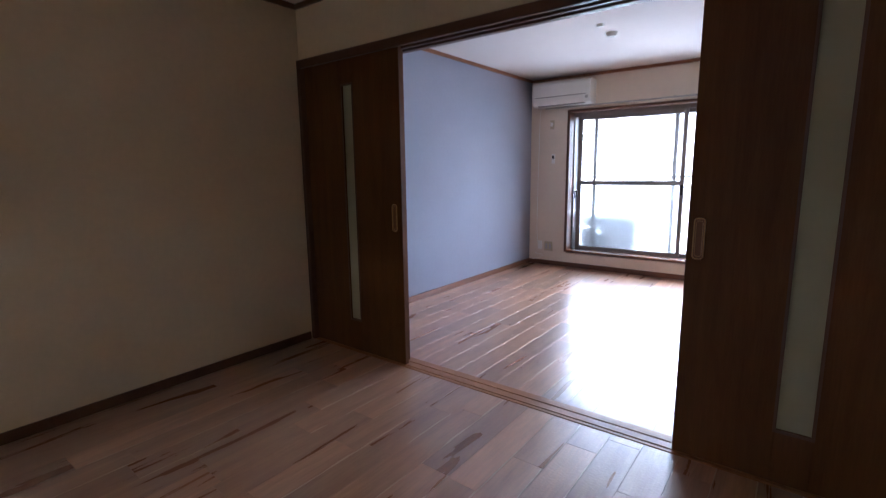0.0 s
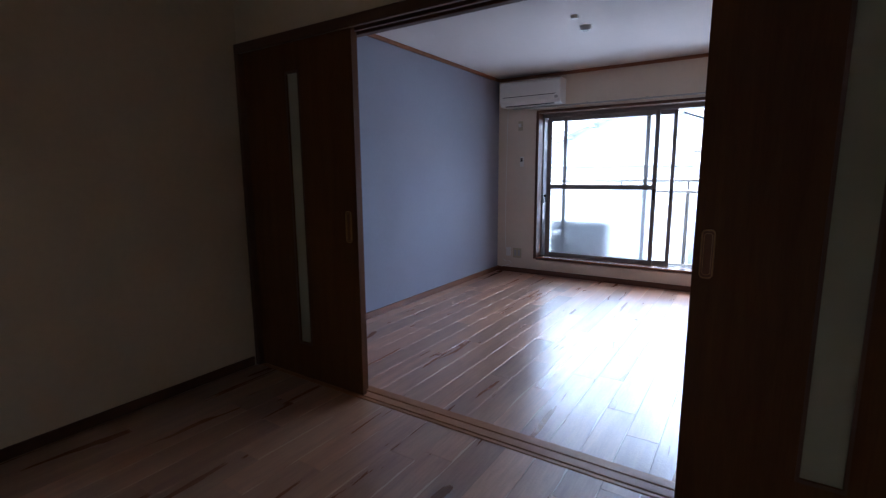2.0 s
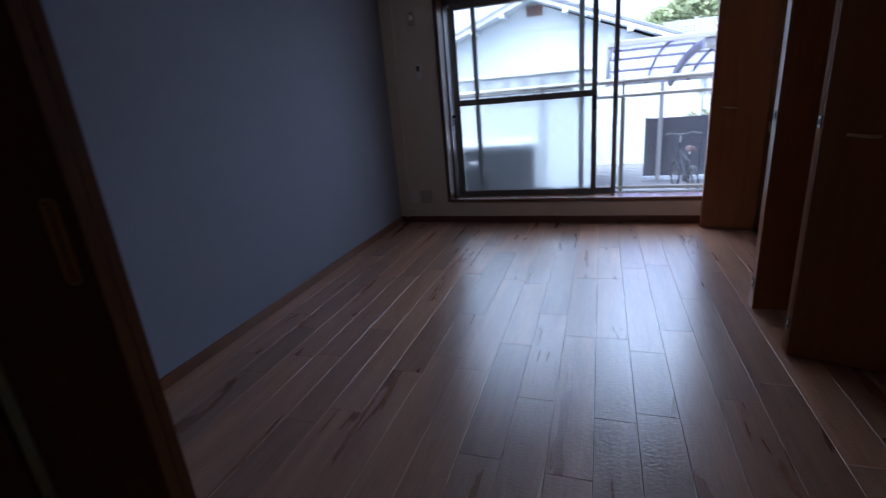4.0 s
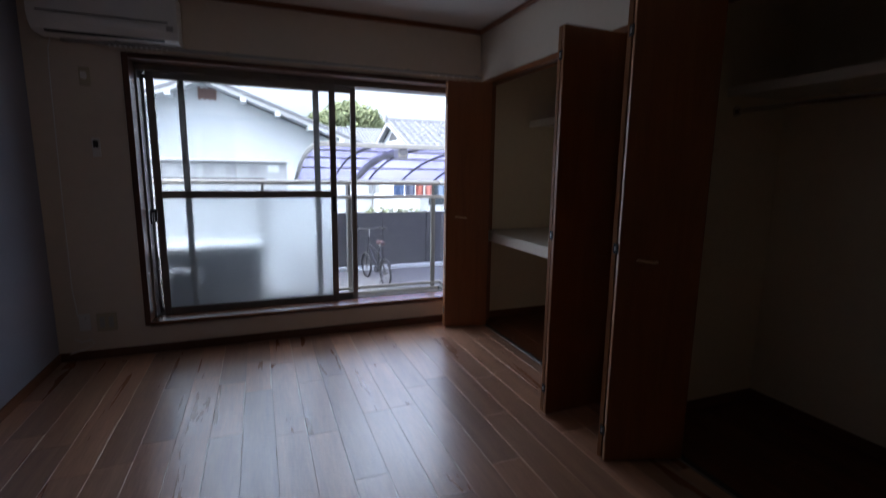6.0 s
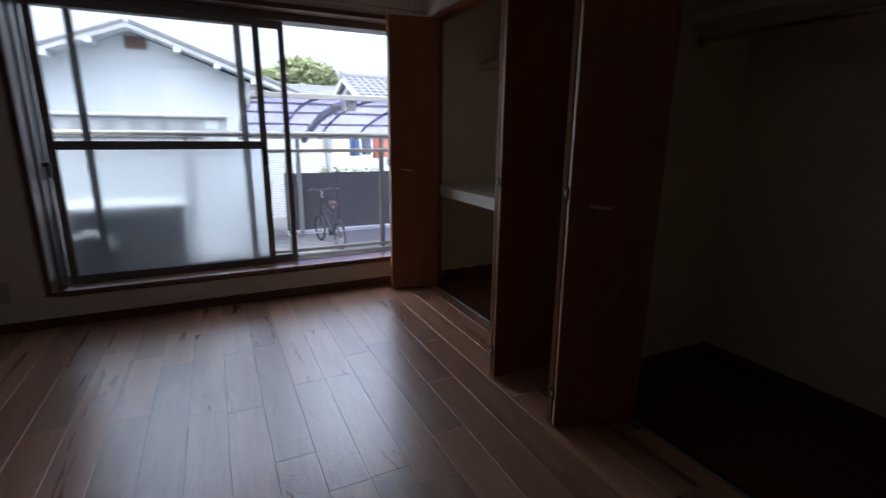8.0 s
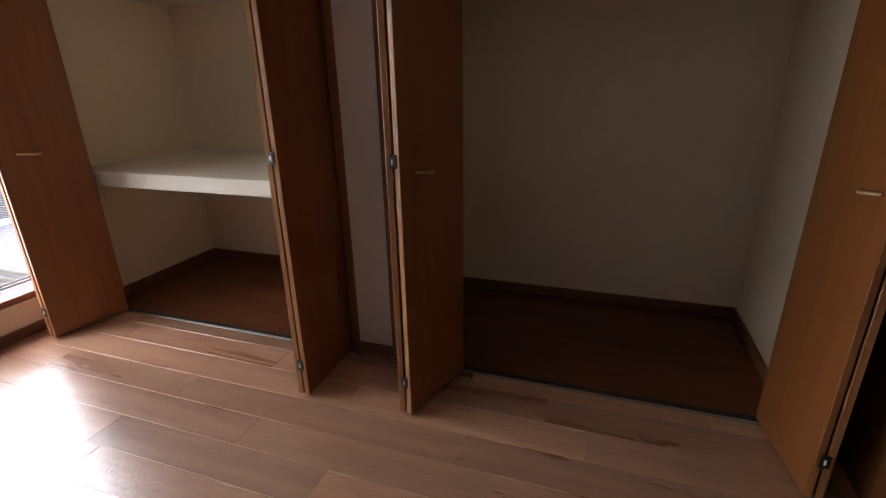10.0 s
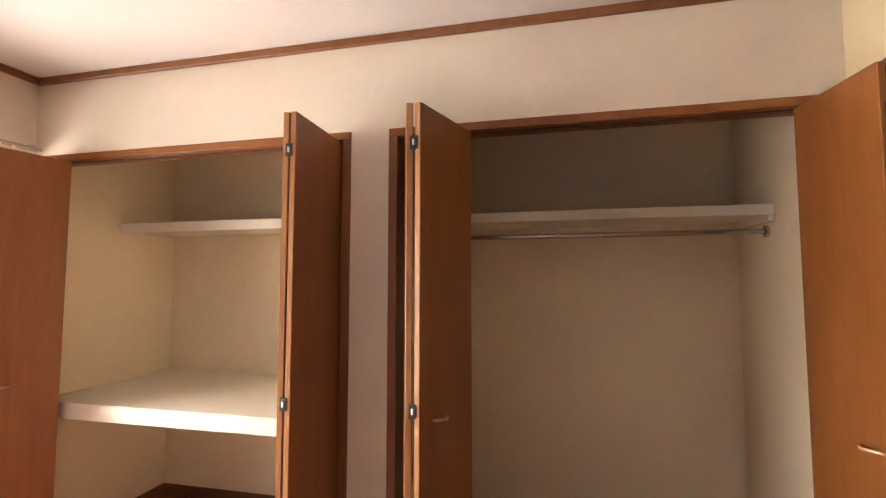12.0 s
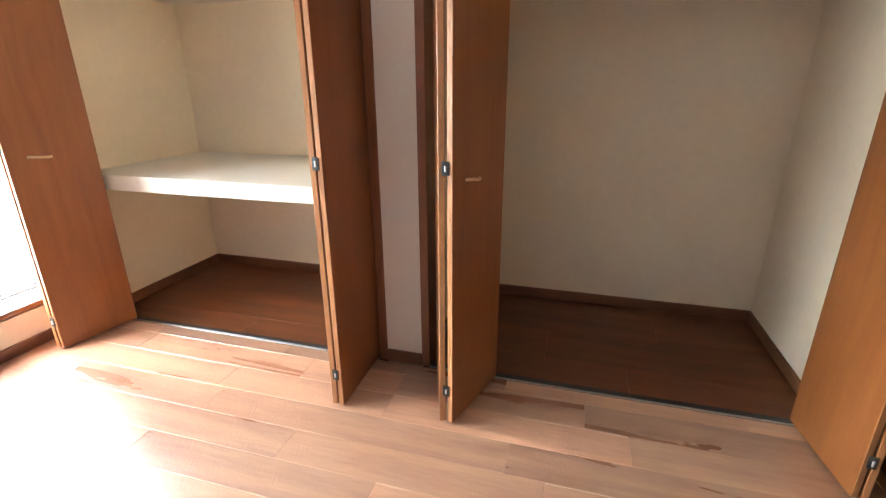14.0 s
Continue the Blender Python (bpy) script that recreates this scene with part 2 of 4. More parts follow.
def rod(bm, a, b, r, n=10, r2=None):
    """Adds a round bar from a to b."""
    a, b = Vector(a), Vector(b)
    d = b - a
    m = Matrix.Translation((a + b) / 2) @ d.to_track_quat("Z", "Y").to_matrix().to_4x4()
    bmesh.ops.create_cone(bm, cap_ends=True, segments=n, radius1=r, radius2=r if r2 is None else r2, depth=d.length, matrix=m)
    return bm


def tube(bm, pts, r, n=8, closed=False):
    """Adds a bar bent along points."""
    pts = [Vector(p) for p in pts]
    rings = []
    for i, p in enumerate(pts):
        q = pts[(i + 1) % len(pts)] if closed or i < len(pts) - 1 else p
        o = pts[i - 1] if closed or i else p
        u = (q - o).normalized()
        s = u.cross(Vector((0, 0, 1)) if abs(u.z) < 0.9 else Vector((1, 0, 0))).normalized()
        w = u.cross(s)
        rings.append([bm.verts.new(p + r * (math.cos(2 * math.pi * k / n) * s + math.sin(2 * math.pi * k / n) * w)) for k in range(n)])
    pairs = list(zip(rings, rings[1:])) + ([(rings[-1], rings[0])] if closed else [])
    for g, h in pairs:
        for k in range(n):
            bm.faces.new((g[k], g[(k + 1) % n], h[(k + 1) % n], h[k]))
    if not closed:
        bm.faces.new(rings[0][::-1])
        bm.faces.new(rings[-1])
    return bm


def prism(bm, outline, axis, a, b):
    """Adds a solid with an outline of (u, v) drawn out along an axis from a to b."""
    put = {"x": lambda u, v, w: (w, u, v), "y": lambda u, v, w: (u, w, v), "z": lambda u, v, w: (u, v, w)}[axis]
    lo, hi = [bm.verts.new(put(u, v, a)) for u, v in outline], [bm.verts.new(put(u, v, b)) for u, v in outline]
    n = len(outline)
    bm.faces.new(lo[::-1])
    bm.faces.new(hi)
    for i in range(n):
        bm.faces.new((lo[i], lo[(i + 1) % n], hi[(i + 1) % n], hi[i]))
    bmesh.ops.recalc_face_normals(bm, faces=bm.faces[:])
    return bm


def mesh_of(name, bm, material, smooth=False):
    me = bpy.data.meshes.new(name)
    bm.normal_update()
    bm.to_mesh(me)
    bm.free()
    me.materials.append(material)
    if smooth:
        for p in me.polygons:
            p.use_smooth = True
    return me


def part(name, bm, material, parent=None, label="", smooth=False):
    ob = new(name, mesh_of(name, bm, material, smooth))
    if parent is not None:
        ob.parent = parent
    if label:
        tagged(ob, label)
    return ob


def thing(name, label, category, m=None, group=""):
    ob = new(name)
    ob.empty_display_size = 0.1
    if m is not None:
        ob.matrix_world = m
    return tagged(ob, label, category, group)


def structure(name, bm, material, label, category):
    return tagged(part(name, bm, material), label, category, kind="structure")


# ---- shell: main room x 0..3, y 0..3.5; south room y below -0.14 ----
H = 2.40
WX0, WX1, WZ0, WZ1 = 0.53, 2.955, 0.185, 1.965
structure("floor_base", box(-0.15, 4.25, -4.6, 3.5, -0.30, -0.012), JOINT, "dark subfloor under the laminate planks", "floor")
structure("wall_west", box(-0.15, 0.0, -0.02, 3.5, -0.012, H), GREY, "matt blue-grey papered accent wall", "wall")
structure("wall_west_south_room", box(-0.15, 0.038, -4.6, -0.02, -0.012, H), SOUTHW, "cream textured wallpaper wall in the dim south room", "wall")
bm = bmesh.new()
bx(bm, -0.15, WX0, 3.5, 3.80, -0.3, H)
bx(bm, WX1, 4.1, 3.5, 3.80, -0.3, H)
bx(bm, WX0, WX1, 3.5, 3.80, -0.3, WZ0)
bx(bm, WX0, WX1, 3.5, 3.80, WZ1, H)
structure("wall_north", bm, CREAM, "cream papered wall around the balcony window", "wall")
bm = bmesh.new()
bx(bm, 3.0, 3.09, 1.612, 1.780, -0.012, 1.998)
bx(bm, 3.0, 3.09, 3.44, 3.5, -0.012, 1.998)
bx(bm, 3.0, 3.09, 0.0, 0.03, -0.012, 1.998)
bx(bm, 3.0, 3.09, 0.0, 3.5, 1.998, H)
structure("wall_east", bm, CREAM, "cream papered wall over two open closets", "wall")
bm = bmesh.new()
bx(bm, 0.038, 4.1, -0.14, 0.0, 2.03, H)
bx(bm, 3.53, 4.1, -0.14, 0.0, -0.012, 2.03)
bx(bm, 0.0, 0.038, -0.02, 0.0, -0.012, H)
structure("wall_partition", bm, SOUTHW, "cream wall above the sliding doors between the rooms", "wall")
CLL = "warm cream papered closet lining"
structure("wall_closet_back", box(3.875, 4.1, 0.0, 3.5, -0.012, H), CLOSET, CLL, "wall")
structure("wall_closet_south", box(3.09, 3.875, 0.0, 0.05, -0.012, H), CLOSET, CLL, "wall")
structure("wall_closet_middle", box(3.09, 3.875, 1.60, 1.79, -0.012, H), CLOSET, CLL, "wall")
structure("wall_closet_north", box(3.09, 3.875, 3.47, 3.5, -0.012, H), CLOSET, CLL, "wall")
structure("wall_south_room_east", box(4.1, 4.25, -4.6, 3.8, -0.012, H), SOUTHW, "cream papered wall of the south room", "wall")
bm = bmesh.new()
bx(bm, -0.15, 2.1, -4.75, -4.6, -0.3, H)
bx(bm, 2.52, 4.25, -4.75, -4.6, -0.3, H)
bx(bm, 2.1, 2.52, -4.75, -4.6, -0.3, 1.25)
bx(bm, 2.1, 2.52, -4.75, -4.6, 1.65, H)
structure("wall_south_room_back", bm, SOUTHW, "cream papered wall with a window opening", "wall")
# south end overruns the wall, added to keep sun out of the unseen opening
structure("ceiling", box(-0.15, 4.25, -5.3, 3.82, H, H + 0.25), CEIL, "off-white papered ceiling", "ceiling")

# mouldings, skirting, door and closet trim
bm = bmesh.new()
bx(bm, 0.0, 0.022, 0.022, 3.478, 2.366, H, 0.003)
bx(bm, 0.0, 3.0, 3.478, 3.5, 2.366, H, 0.003)
bx(bm, 2.978, 3.0, 0.022, 3.478, 2.366, H, 0.003)
bx(bm, 0.0, 3.0, 0.0, 0.022, 2.366, H, 0.003)
structure("trim_ceiling_main_room", bm, TRIM, "dark brown wooden ceiling moulding", "moulding")
bm = bmesh.new()
bx(bm, 0.038, 0.060, -4.6, -0.162, 2.366, H, 0.003)
bx(bm, 0.038, 4.1, -0.162, -0.14, 2.366, H, 0.003)
structure("trim_ceiling_south_room", bm, CASING, "dark brown wooden ceiling moulding", "moulding")
structure("baseboard_west", box(0.0, 0.012, 0.0, 3.488, 0.0, 0.06, 0.003), SKIRT, "brown wooden skirting under the grey wall", "baseboard")
structure("baseboard_north", box(0.0, 2.99, 3.488, 3.5, 0.0, 0.06, 0.003), CASING, "dark brown wooden skirting", "baseboard")
structure("baseboard_south_room", box(0.038, 0.050, -4.6, -0.175, 0.0, 0.06, 0.003), CASING, "dark brown wooden skirting", "baseboard")
structure("baseboard_pillar", box(2.988, 3.0, 1.613, 1.779, 0.0, 0.06, 0.003), SKIRT, "brown wooden skirting on the pillar between closets", "baseboard")
bm = bmesh.new()
for y0, y1 in ((0.05, 1.60), (1.79, 3.47)):
    bx(bm, 3.863, 3.875, y0, y1, 0.0, 0.06, 0.003)
    bx(bm, 3.10, 3.863, y0, y0 + 0.012, 0.0, 0.06, 0.003)
    bx(bm, 3.10, 3.863, y1 - 0.012, y1, 0.0, 0.06, 0.003)
structure("baseboard_closet", bm, SKIRT, "brown wooden skirting inside the closets", "baseboard")


def closet_trim(name, y0, y1):
    f = thing(name, "brown wooden closet door casing with a lintel", "door casing")
    f["kind"] = "structure"
    part("jamb", box(2.992, 3.10, y0 - 0.038, y0, 0.0, 1.966, 0.003), TRIMV, f)
    part("jamb", box(2.992, 3.10, y1, y1 + 0.038, 0.0, 1.966, 0.003), TRIMV, f)
    part("lintel", box(2.992, 3.10, y0 - 0.038, y1 + 0.038, 1.966, 2.0, 0.003), DOORW, f)
    part("head_track", box(3.025, 3.055, y0, y1, 1.9615, 1.966), CASING, f, "dark sliding track")
    part("floor_rail", box(2.996, 3.026, y0, y1, 0.0, 0.005, 0.002), BLACK, f, "black metal floor rail")
    part("rail_edge", box(2.986, 2.9955, y0, y1, 0.0, 0.004, 0.001), SILVER, f, "thin aluminium floor edging")


closet_trim("trim_closet_small", 1.818, 3.402)
closet_trim("trim_closet_wide", 0.068, 1.574)

# partition frame
pf = thing("trim_sliding_door_frame", "dark brown wooden sliding door frame with grooved sill", "door frame")
pf["kind"] = "structure"
part("jamb", box(0.04, 0.075, -0.165, 0.005, 0.0, 2.03, 0.003), CASINGV, pf)
part("jamb", box(3.495, 3.53, -0.165, 0.005, 0.0, 2.03, 0.003), CASINGV, pf)
bm = bmesh.new()
bx(bm, 0.04, 3.53, -0.165, -0.140, 1.975, 2.03, 0.003)
bx(bm, 0.04, 3.53, -0.097, -0.080, 1.975, 2.03)
bx(bm, 0.04, 3.53, -0.037, 0.005, 1.975, 2.03, 0.003)
bx(bm, 0.04, 3.53, -0.140, -0.037, 2.008, 2.029)
part("header", bm, CASING, pf)
bm = bmesh.new()
bx(bm, 0.075, 3.495, -0.150, -0.128, -0.012, 0.003, 0.002)
bx(bm, 0.075, 3.495, -0.120, -0.068, -0.012, 0.003, 0.002)
bx(bm, 0.075, 3.495, -0.060, -0.005, -0.012, 0.003, 0.002)
part("sill", bm, EDGEW, pf)
bm = bmesh.new()
bx(bm, 0.075, 3.495, -0.128, -0.120, -0.012, -0.004)
bx(bm, 0.075, 3.495, -0.068, -0.060, -0.012, -0.004)
part("groove", bm, BLACK, pf, "dark sliding groove")


# ---- sliding doors ----
def sliding_door(x0, y, handle_side, with_handle=True, w=0.895, slit=(0.378, 0.518)):
    """One leaf with a slit of etched glass. y is the middle of its track."""
    zt = 1.99
    d = thing("sliding_door", "dark brown wooden sliding door with a narrow etched glass slit", "sliding door", pose(x0, y, 0.0), "sliding doors between the rooms")
    (g0, g1), gz0, gz1 = slit, 0.230, 1.818
    bm = bmesh.new()
    bx(bm, 0.0, g0, -0.015, 0.015, 0.006, zt, 0.002)
    bx(bm, g1, w, -0.015, 0.015, 0.006, zt, 0.002)
    bx(bm, g0, g1, -0.015, 0.015, 0.006, gz0)
    bx(bm, g0, g1, -0.015, 0.015, gz1, zt)
    part("leaf", bm, SLIDEW, d)
    bm = bmesh.new()
    for s in (-1, 1):
        ya, yb = (s * 0.016, s * 0.0185) if s > 0 else (-0.0185, -0.016)
        bx(bm, g0 - 0.006, g0 + 0.006, ya, yb, gz0, gz1)
        bx(bm, g1 - 0.006, g1 + 0.006, ya, yb, gz0, gz1)
        bx(bm, g0 - 0.006, g1 + 0.006, ya, yb, gz0 - 0.012, gz0)
        bx(bm, g0 - 0.006, g1 + 0.006, ya, yb, gz1, gz1 + 0.012)
    part("glazing_bead", bm, CASINGV, d)
    part("glass_slit", box(g0, g1, -0.003, 0.003, gz0, gz1), SLITGLASS, d, "pale etched glass slit")
    if with_handle:
        hx = 0.044 if handle_side < 0 else w - 0.062

        def outline(rw, rh, rc, y):
            pts = []
            for cx, cz, a0 in ((1, 1, 0), (-1, 1, 90), (-1, -1, 180), (1, -1, 270)):
                for k in range(5):
                    a = radians(a0 + 22.5 * k)
                    pts.append((hx + cx * (rw - rc) + rc * math.cos(a), y, 0.968 + cz * (rh - rc) + rc * math.sin(a)))
            return pts
        h = part("pull_ring", tube(bmesh.new(), outline(0.0195, 0.084, 0.013, -0.0165), 0.0032, 6, closed=True), PULLM, d, "brown bronze rounded flush pull", True)
        cup = [(x, z) for x, y, z in outline(0.0185, 0.083, 0.012, 0.0)]
        part("pull_cup", prism(bmesh.new(), cup, "y", -0.0166, -0.0145), PULLD, h)
        bm = bmesh.new()
        tube(bm, outline(0.0125, 0.073, 0.009, -0.0170), 0.0012, 5, closed=True)
        part("pull_groove", bm, PULLM, h)
    return d


sliding_door(0.078, -0.112, 1, slit=(0.383, 0.486))
sliding_door(0.078, -0.058, 1, False, 0.86, (0.375, 0.475))
sliding_door(2.578, -0.112, -1, slit=(0.361, 0.484))
sliding_door(2.576, -0.058, -1, False, slit=(0.361, 0.484))


# ---- folding closet doors ----
def hinge(parent, x, y, z):
    h = part("hinge", box(x - 0.003, x + 0.001, y - 0.0125, y + 0.0125, z - 0.022, z + 0.022, 0.001), DARKP, parent, "small dark steel hinge")
    part("hinge_pin", rod(bmesh.new(), (x - 0.003, y, z - 0.009), (x - 0.003, y, z + 0.009), 0.0038, 8), PIN, h, "bright pin")


def folding_door(tip_x, tip_y, free_end, fixed_end, side, label, grip=0.075):
    """Two panels folded with the fold in the room. side: +1 when the fixed panel is on the greater y."""
    d = thing("folding_door", label, "folding door", pose(tip_x, tip_y, 0), "folding closet doors")
    th, z0, z1 = 0.022, 0.012, 1.960
    for kind, end, s in (("free", free_end, -side), ("fixed", fixed_end, side)):
        a, b = Vector((0.0, s * 0.0135, 0)), Vector((end[0] - tip_x, end[1] - tip_y, 0))
        ang, ln = math.atan2(b.y - a.y, b.x - a.x), (b - a).length
        place = Matrix.Translation(a) @ Matrix.Rotation(ang, 4, "Z")
        bm = box(0.002, ln, -th / 2, th / 2, z0, z1, 0.002)
        p = part("panel", bm, DOORW, d)
        p.matrix_local = place
        part("edge_band", box(0.0, 0.0022, -th / 2 + 0.002, th / 2 - 0.002, z0 + 0.002, z1 - 0.002), EDGEW, p, "paler wooden edge strip")
        if kind == "free":
            bm = bmesh.new()
            o = s * th / 2
            pts = [(grip + 0.090 * u, o + s * (0.004 + 0.020 * math.sin(math.pi * u)), 0.918 + 0.004 * math.cos(math.pi * u)) for u in [i / 10 for i in range(11)]]
            tube(bm, pts, 0.0055, 8)
            part("handle", bm, BRASS, p, "small curved satin brass handle", True)
    for z in (0.15, 0.967, 1.825):
        hinge(d, -0.001, 0.0, z)
    return d


DL = "cherry brown wooden folding closet door standing folded open"
folding_door(2.647, 3.347, (2.995, 3.264), (3.035, 3.376), 1, DL + " beside the window")
folding_door(2.627, 1.840, (2.995, 1.905), (3.035, 1.836), -1, DL)
folding_door(2.645, 1.399, (2.990, 1.280), (3.035, 1.545), 1, DL)
folding_door(2.655, 0.090, (3.010, 0.145), (3.035, 0.084), -1, DL + " beside the partition", 0.045)


# ---- closet fittings ----
def shelf(name, x0, y0, y1, z0, z1, label):
    s = thing(name, label, "shelf")
    part("board", box(x0, 3.873, y0, y1, z0, z1, 0.003), SHELFW, s)
    return s


sh = shelf("closet_middle_shelf", 3.035, 1.795, 3.466, 0.712, 0.790, "deep pale boxed shelf across the small closet")
part("end_bracket", box(3.028, 3.035, 3.40, 3.452, 0.715, 0.787, 0.002), GREYP, sh, "grey end bracket")
sh = shelf("closet_top_shelf", 3.475, 1.795, 3.466, 1.675, 1.712, "pale top shelf high in the small closet")
part("front_lip", box(3.460, 3.475, 1.795, 3.466, 1.660, 1.715, 0.002), SHELFW, sh)
sh = shelf("closet_hat_shelf", 3.455, 0.053, 1.597, 1.668, 1.698, "pale hat shelf over the hanging rod")
part("front_lip", box(3.438, 3.455, 0.053, 1.597, 1.656, 1.702, 0.002), SHELFW, sh)
part("shelf_block", box(3.445, 3.86, 0.053, 0.075, 1.628, 1.668, 0.002), SHELFW, sh)
hr = thing("hanging_rod", "steel clothes hanging rod under the hat shelf", "clothes rod")
part("bar", rod(bmesh.new(), (3.52, 0.055, 1.592), (3.52, 1.598, 1.592), 0.0125, 14), CHROME, hr, smooth=False)
for y0, y1 in ((0.050, 0.062), (1.588, 1.600)):
    part("end_flange", rod(bmesh.new(), (3.52, y0, 1.592), (3.52, y1, 1.592), 0.027, 16), CHROME, hr, "round steel flange")

# ---- window ----
wc = thing("window_casing", "brown wooden casing lining the window opening", "window casing")
wc["kind"] = "structure"
part("side_casing", box(0.500, 0.535, 3.488, 3.64, 0.198, 1.99, 0.003), CASINGV, wc)
part("side_casing", box(2.953, 2.990, 3.488, 3.64, 0.198, 1.99, 0.003), CASINGV, wc)
part("head_casing", box(0.535, 2.953, 3.488, 3.64, 1.958, 1.99, 0.003), CASING, wc)
part("sill_board", box(0.535, 2.953, 3.480, 3.64, 0.198, 0.226, 0.004), SILLW, wc, "glossy brown sill board")
wf = thing("window_frame", "bronze aluminium frame of the sliding balcony window", "window frame")
wf["kind"] = "structure"
part("jamb_frame", box(0.531, 0.546, 3.64, 3.80, 0.205, 1.963, 0.002), ALU, wf)
part("jamb_frame", box(2.925, 2.953, 3.64, 3.80, 0.205, 1.963, 0.002), ALU, wf)
part("head_frame", box(0.546, 2.925, 3.64, 3.80, 1.915, 1.963, 0.002), ALU, wf)
bm = bmesh.new()
bx(bm, 0.546, 2.925, 3.64, 3.80, 0.187, 0.205, 0.002)
for y in (3.668, 3.718, 3.768):
    bx(bm, 0.546, 2.925, y - 0.003, y + 0.003, 0.205, 0.215)
part("sill_track", bm, SILVER, wf, "silver grooved sill track")


def sash(name, x0, x1, y, label, midrail, pane_low, pane_high, stile=0.052, group=""):
    s = thing(name, label, "window sash", group=group)
    z0, z1, th = 0.213, 1.918, 0.014
    part("stile", box(x0, x0 + stile, y - th, y + th, z0, z1, 0.003), ALU, s)
    part("stile", box(x1 - stile, x1, y - th, y + th, z0, z1, 0.003), ALU, s)
    part("bottom_rail", box(x0 + stile, x1 - stile, y - th, y + th, z0, z0 + 0.056, 0.003), ALU, s)
    part("top_rail", box(x0 + stile, x1 - stile, y - th, y + th, z1 - 0.048, z1, 0.003), ALU, s)
    a, b = z0 + 0.056, z1 - 0.048
    if midrail:
        part("middle_rail", box(x0 + stile, x1 - stile, y - th, y + th, 1.062, 1.115, 0.003), ALU, s)
        lo = part("lower_pane", box(x0 + stile, x1 - stile, y - 0.003, y + 0.003, a, 1.062), pane_low, s, "frosted glass")
        hi = part("upper_pane", box(x0 + stile, x1 - stile, y - 0.003, y + 0.003, 1.115, b), pane_high, s, "clear glass")
        lo.visible_shadow = hi.visible_shadow = False
    else:
        p = part("pane", box(x0 + stile, x1 - stile, y - 0.003, y + 0.003, a, b), pane_high, s)
        p.visible_shadow = False
    return s


s1 = sash("window_sash", 0.592, 1.845, 3.668, "bronze aluminium window sash, frosted below and clear above", True, FROST, PANE, 0.045)
bm = bmesh.new()
bx(bm, 0.585, 0.600, 3.634, 3.654, 0.90, 0.99, 0.003)
bx(bm, 0.560, 0.590, 3.636, 3.652, 0.965, 0.99, 0.004)
bx(bm, 0.556, 0.568, 3.636, 3.652, 0.885, 0.97, 0.005, 2)
part("crescent_lock", bm, BLACK, s1, "black crescent lock")
part("pull", box(1.812, 1.836, 3.648, 3.654, 0.95, 1.07, 0.003), BLACK, s1, "dark sunk pull")
s2 = sash("window_sash", 0.772, 2.012, 3.718, "bronze aluminium window sash with one tall clear pane", False, None, PANE, 0.040)
part("pull", box(1.986, 1.998, 3.698, 3.704, 0.95, 1.07, 0.003), BLACK, s2, "dark sunk pull")
sd = thing("screen_door", "narrow-framed sliding insect screen behind the sashes", "insect screen")
for x0, x1 in ((0.547, 0.561), (1.690, 1.735)):
    part("stile", box(x0, x1, 3.758, 3.778, 0.215, 1.912, 0.002), ALU, sd)
for z0, z1 in ((0.215, 0.248), (1.880, 1.912)):
    part("rail", box(0.561, 1.690, 3.758, 3.778, z0, z1, 0.002), ALU, sd)
part("latch", box(1.676, 1.690, 3.752, 3.768, 0.990, 1.012, 0.002), BLACK, sd, "small black latch")
net = glass("insect_net", (0.97, 0.97, 0.97))
part("net", box(0.561, 1.690, 3.7675, 3.7685, 0.248, 1.880), net, sd, "fine grey net").visible_shadow = False

# curtain rail
cr = thing("curtain_rail", "silver double curtain rail above the window", "curtain rail")
for y, z in ((3.455, 2.020), (3.425, 2.020)):
    part("rail", box(0.43, 2.975, y - 0.006, y + 0.006, z - 0.007, z + 0.007, 0.002), SILVER, cr)
for x in (0.50, 1.12, 1.74, 2.36, 2.93):
    part("bracket", box(x - 0.012, x + 0.012, 3.418, 3.5, 2.027, 2.034, 0.001), SILVER, cr)
for i in range(18):
    x = 0.46 + 0.028 * i if i < 12 else 2.55 + 0.06 * (i - 12)
    part("runner", box(x - 0.005, x + 0.005, 3.420, 3.430, 2.0, 2.013, 0.002), WHITEP, cr, "white runner")

# ---- air conditioner ----
ac = thing("air_conditioner", "white wall-mounted split air conditioner above the window", "air conditioner")
prof = [(3.498, 2.315), (3.345, 2.318), (3.312, 2.309), (3.298, 2.285), (3.292, 2.17), (3.294, 2.125), (3.304, 2.085), (3.330, 2.050), (3.365, 2.036), (3.498, 2.036)]
bm = prism(bmesh.new(), prof, "x", 0.106, 0.852)
bmesh.ops.bevel(bm, geom=[e for e in bm.edges if abs(e.verts[0].co.x - e.verts[1].co.x) < 1e-5], offset=0.006, segments=2, affect="EDGES", profile=0.5)
part("body", bm, WHITEP, ac)
part("panel_seam", box(0.150, 0.800, 3.2905, 3.2935, 2.136, 2.142), DARKP, ac, "dark seam line")
bm = prism(bmesh.new(), [(3.2935, 2.122), (3.290, 2.122), (3.299, 2.085), (3.327, 2.046), (3.331, 2.049), (3.303, 2.087)], "x", 0.165, 0.775)
part("louvre", bm, WHITEP, ac, "white air outlet flap")
bm = prism(bmesh.new(), [(3.334, 2.0475), (3.331, 2.0445), (3.352, 2.036), (3.354, 2.040)], "x", 0.170, 0.770)
part("outlet_slot", bm, DARKP, ac)
part("display", box(0.790, 0.826, 3.290, 3.296, 2.090, 2.120, 0.001), GREYP, ac, "small grey display window")
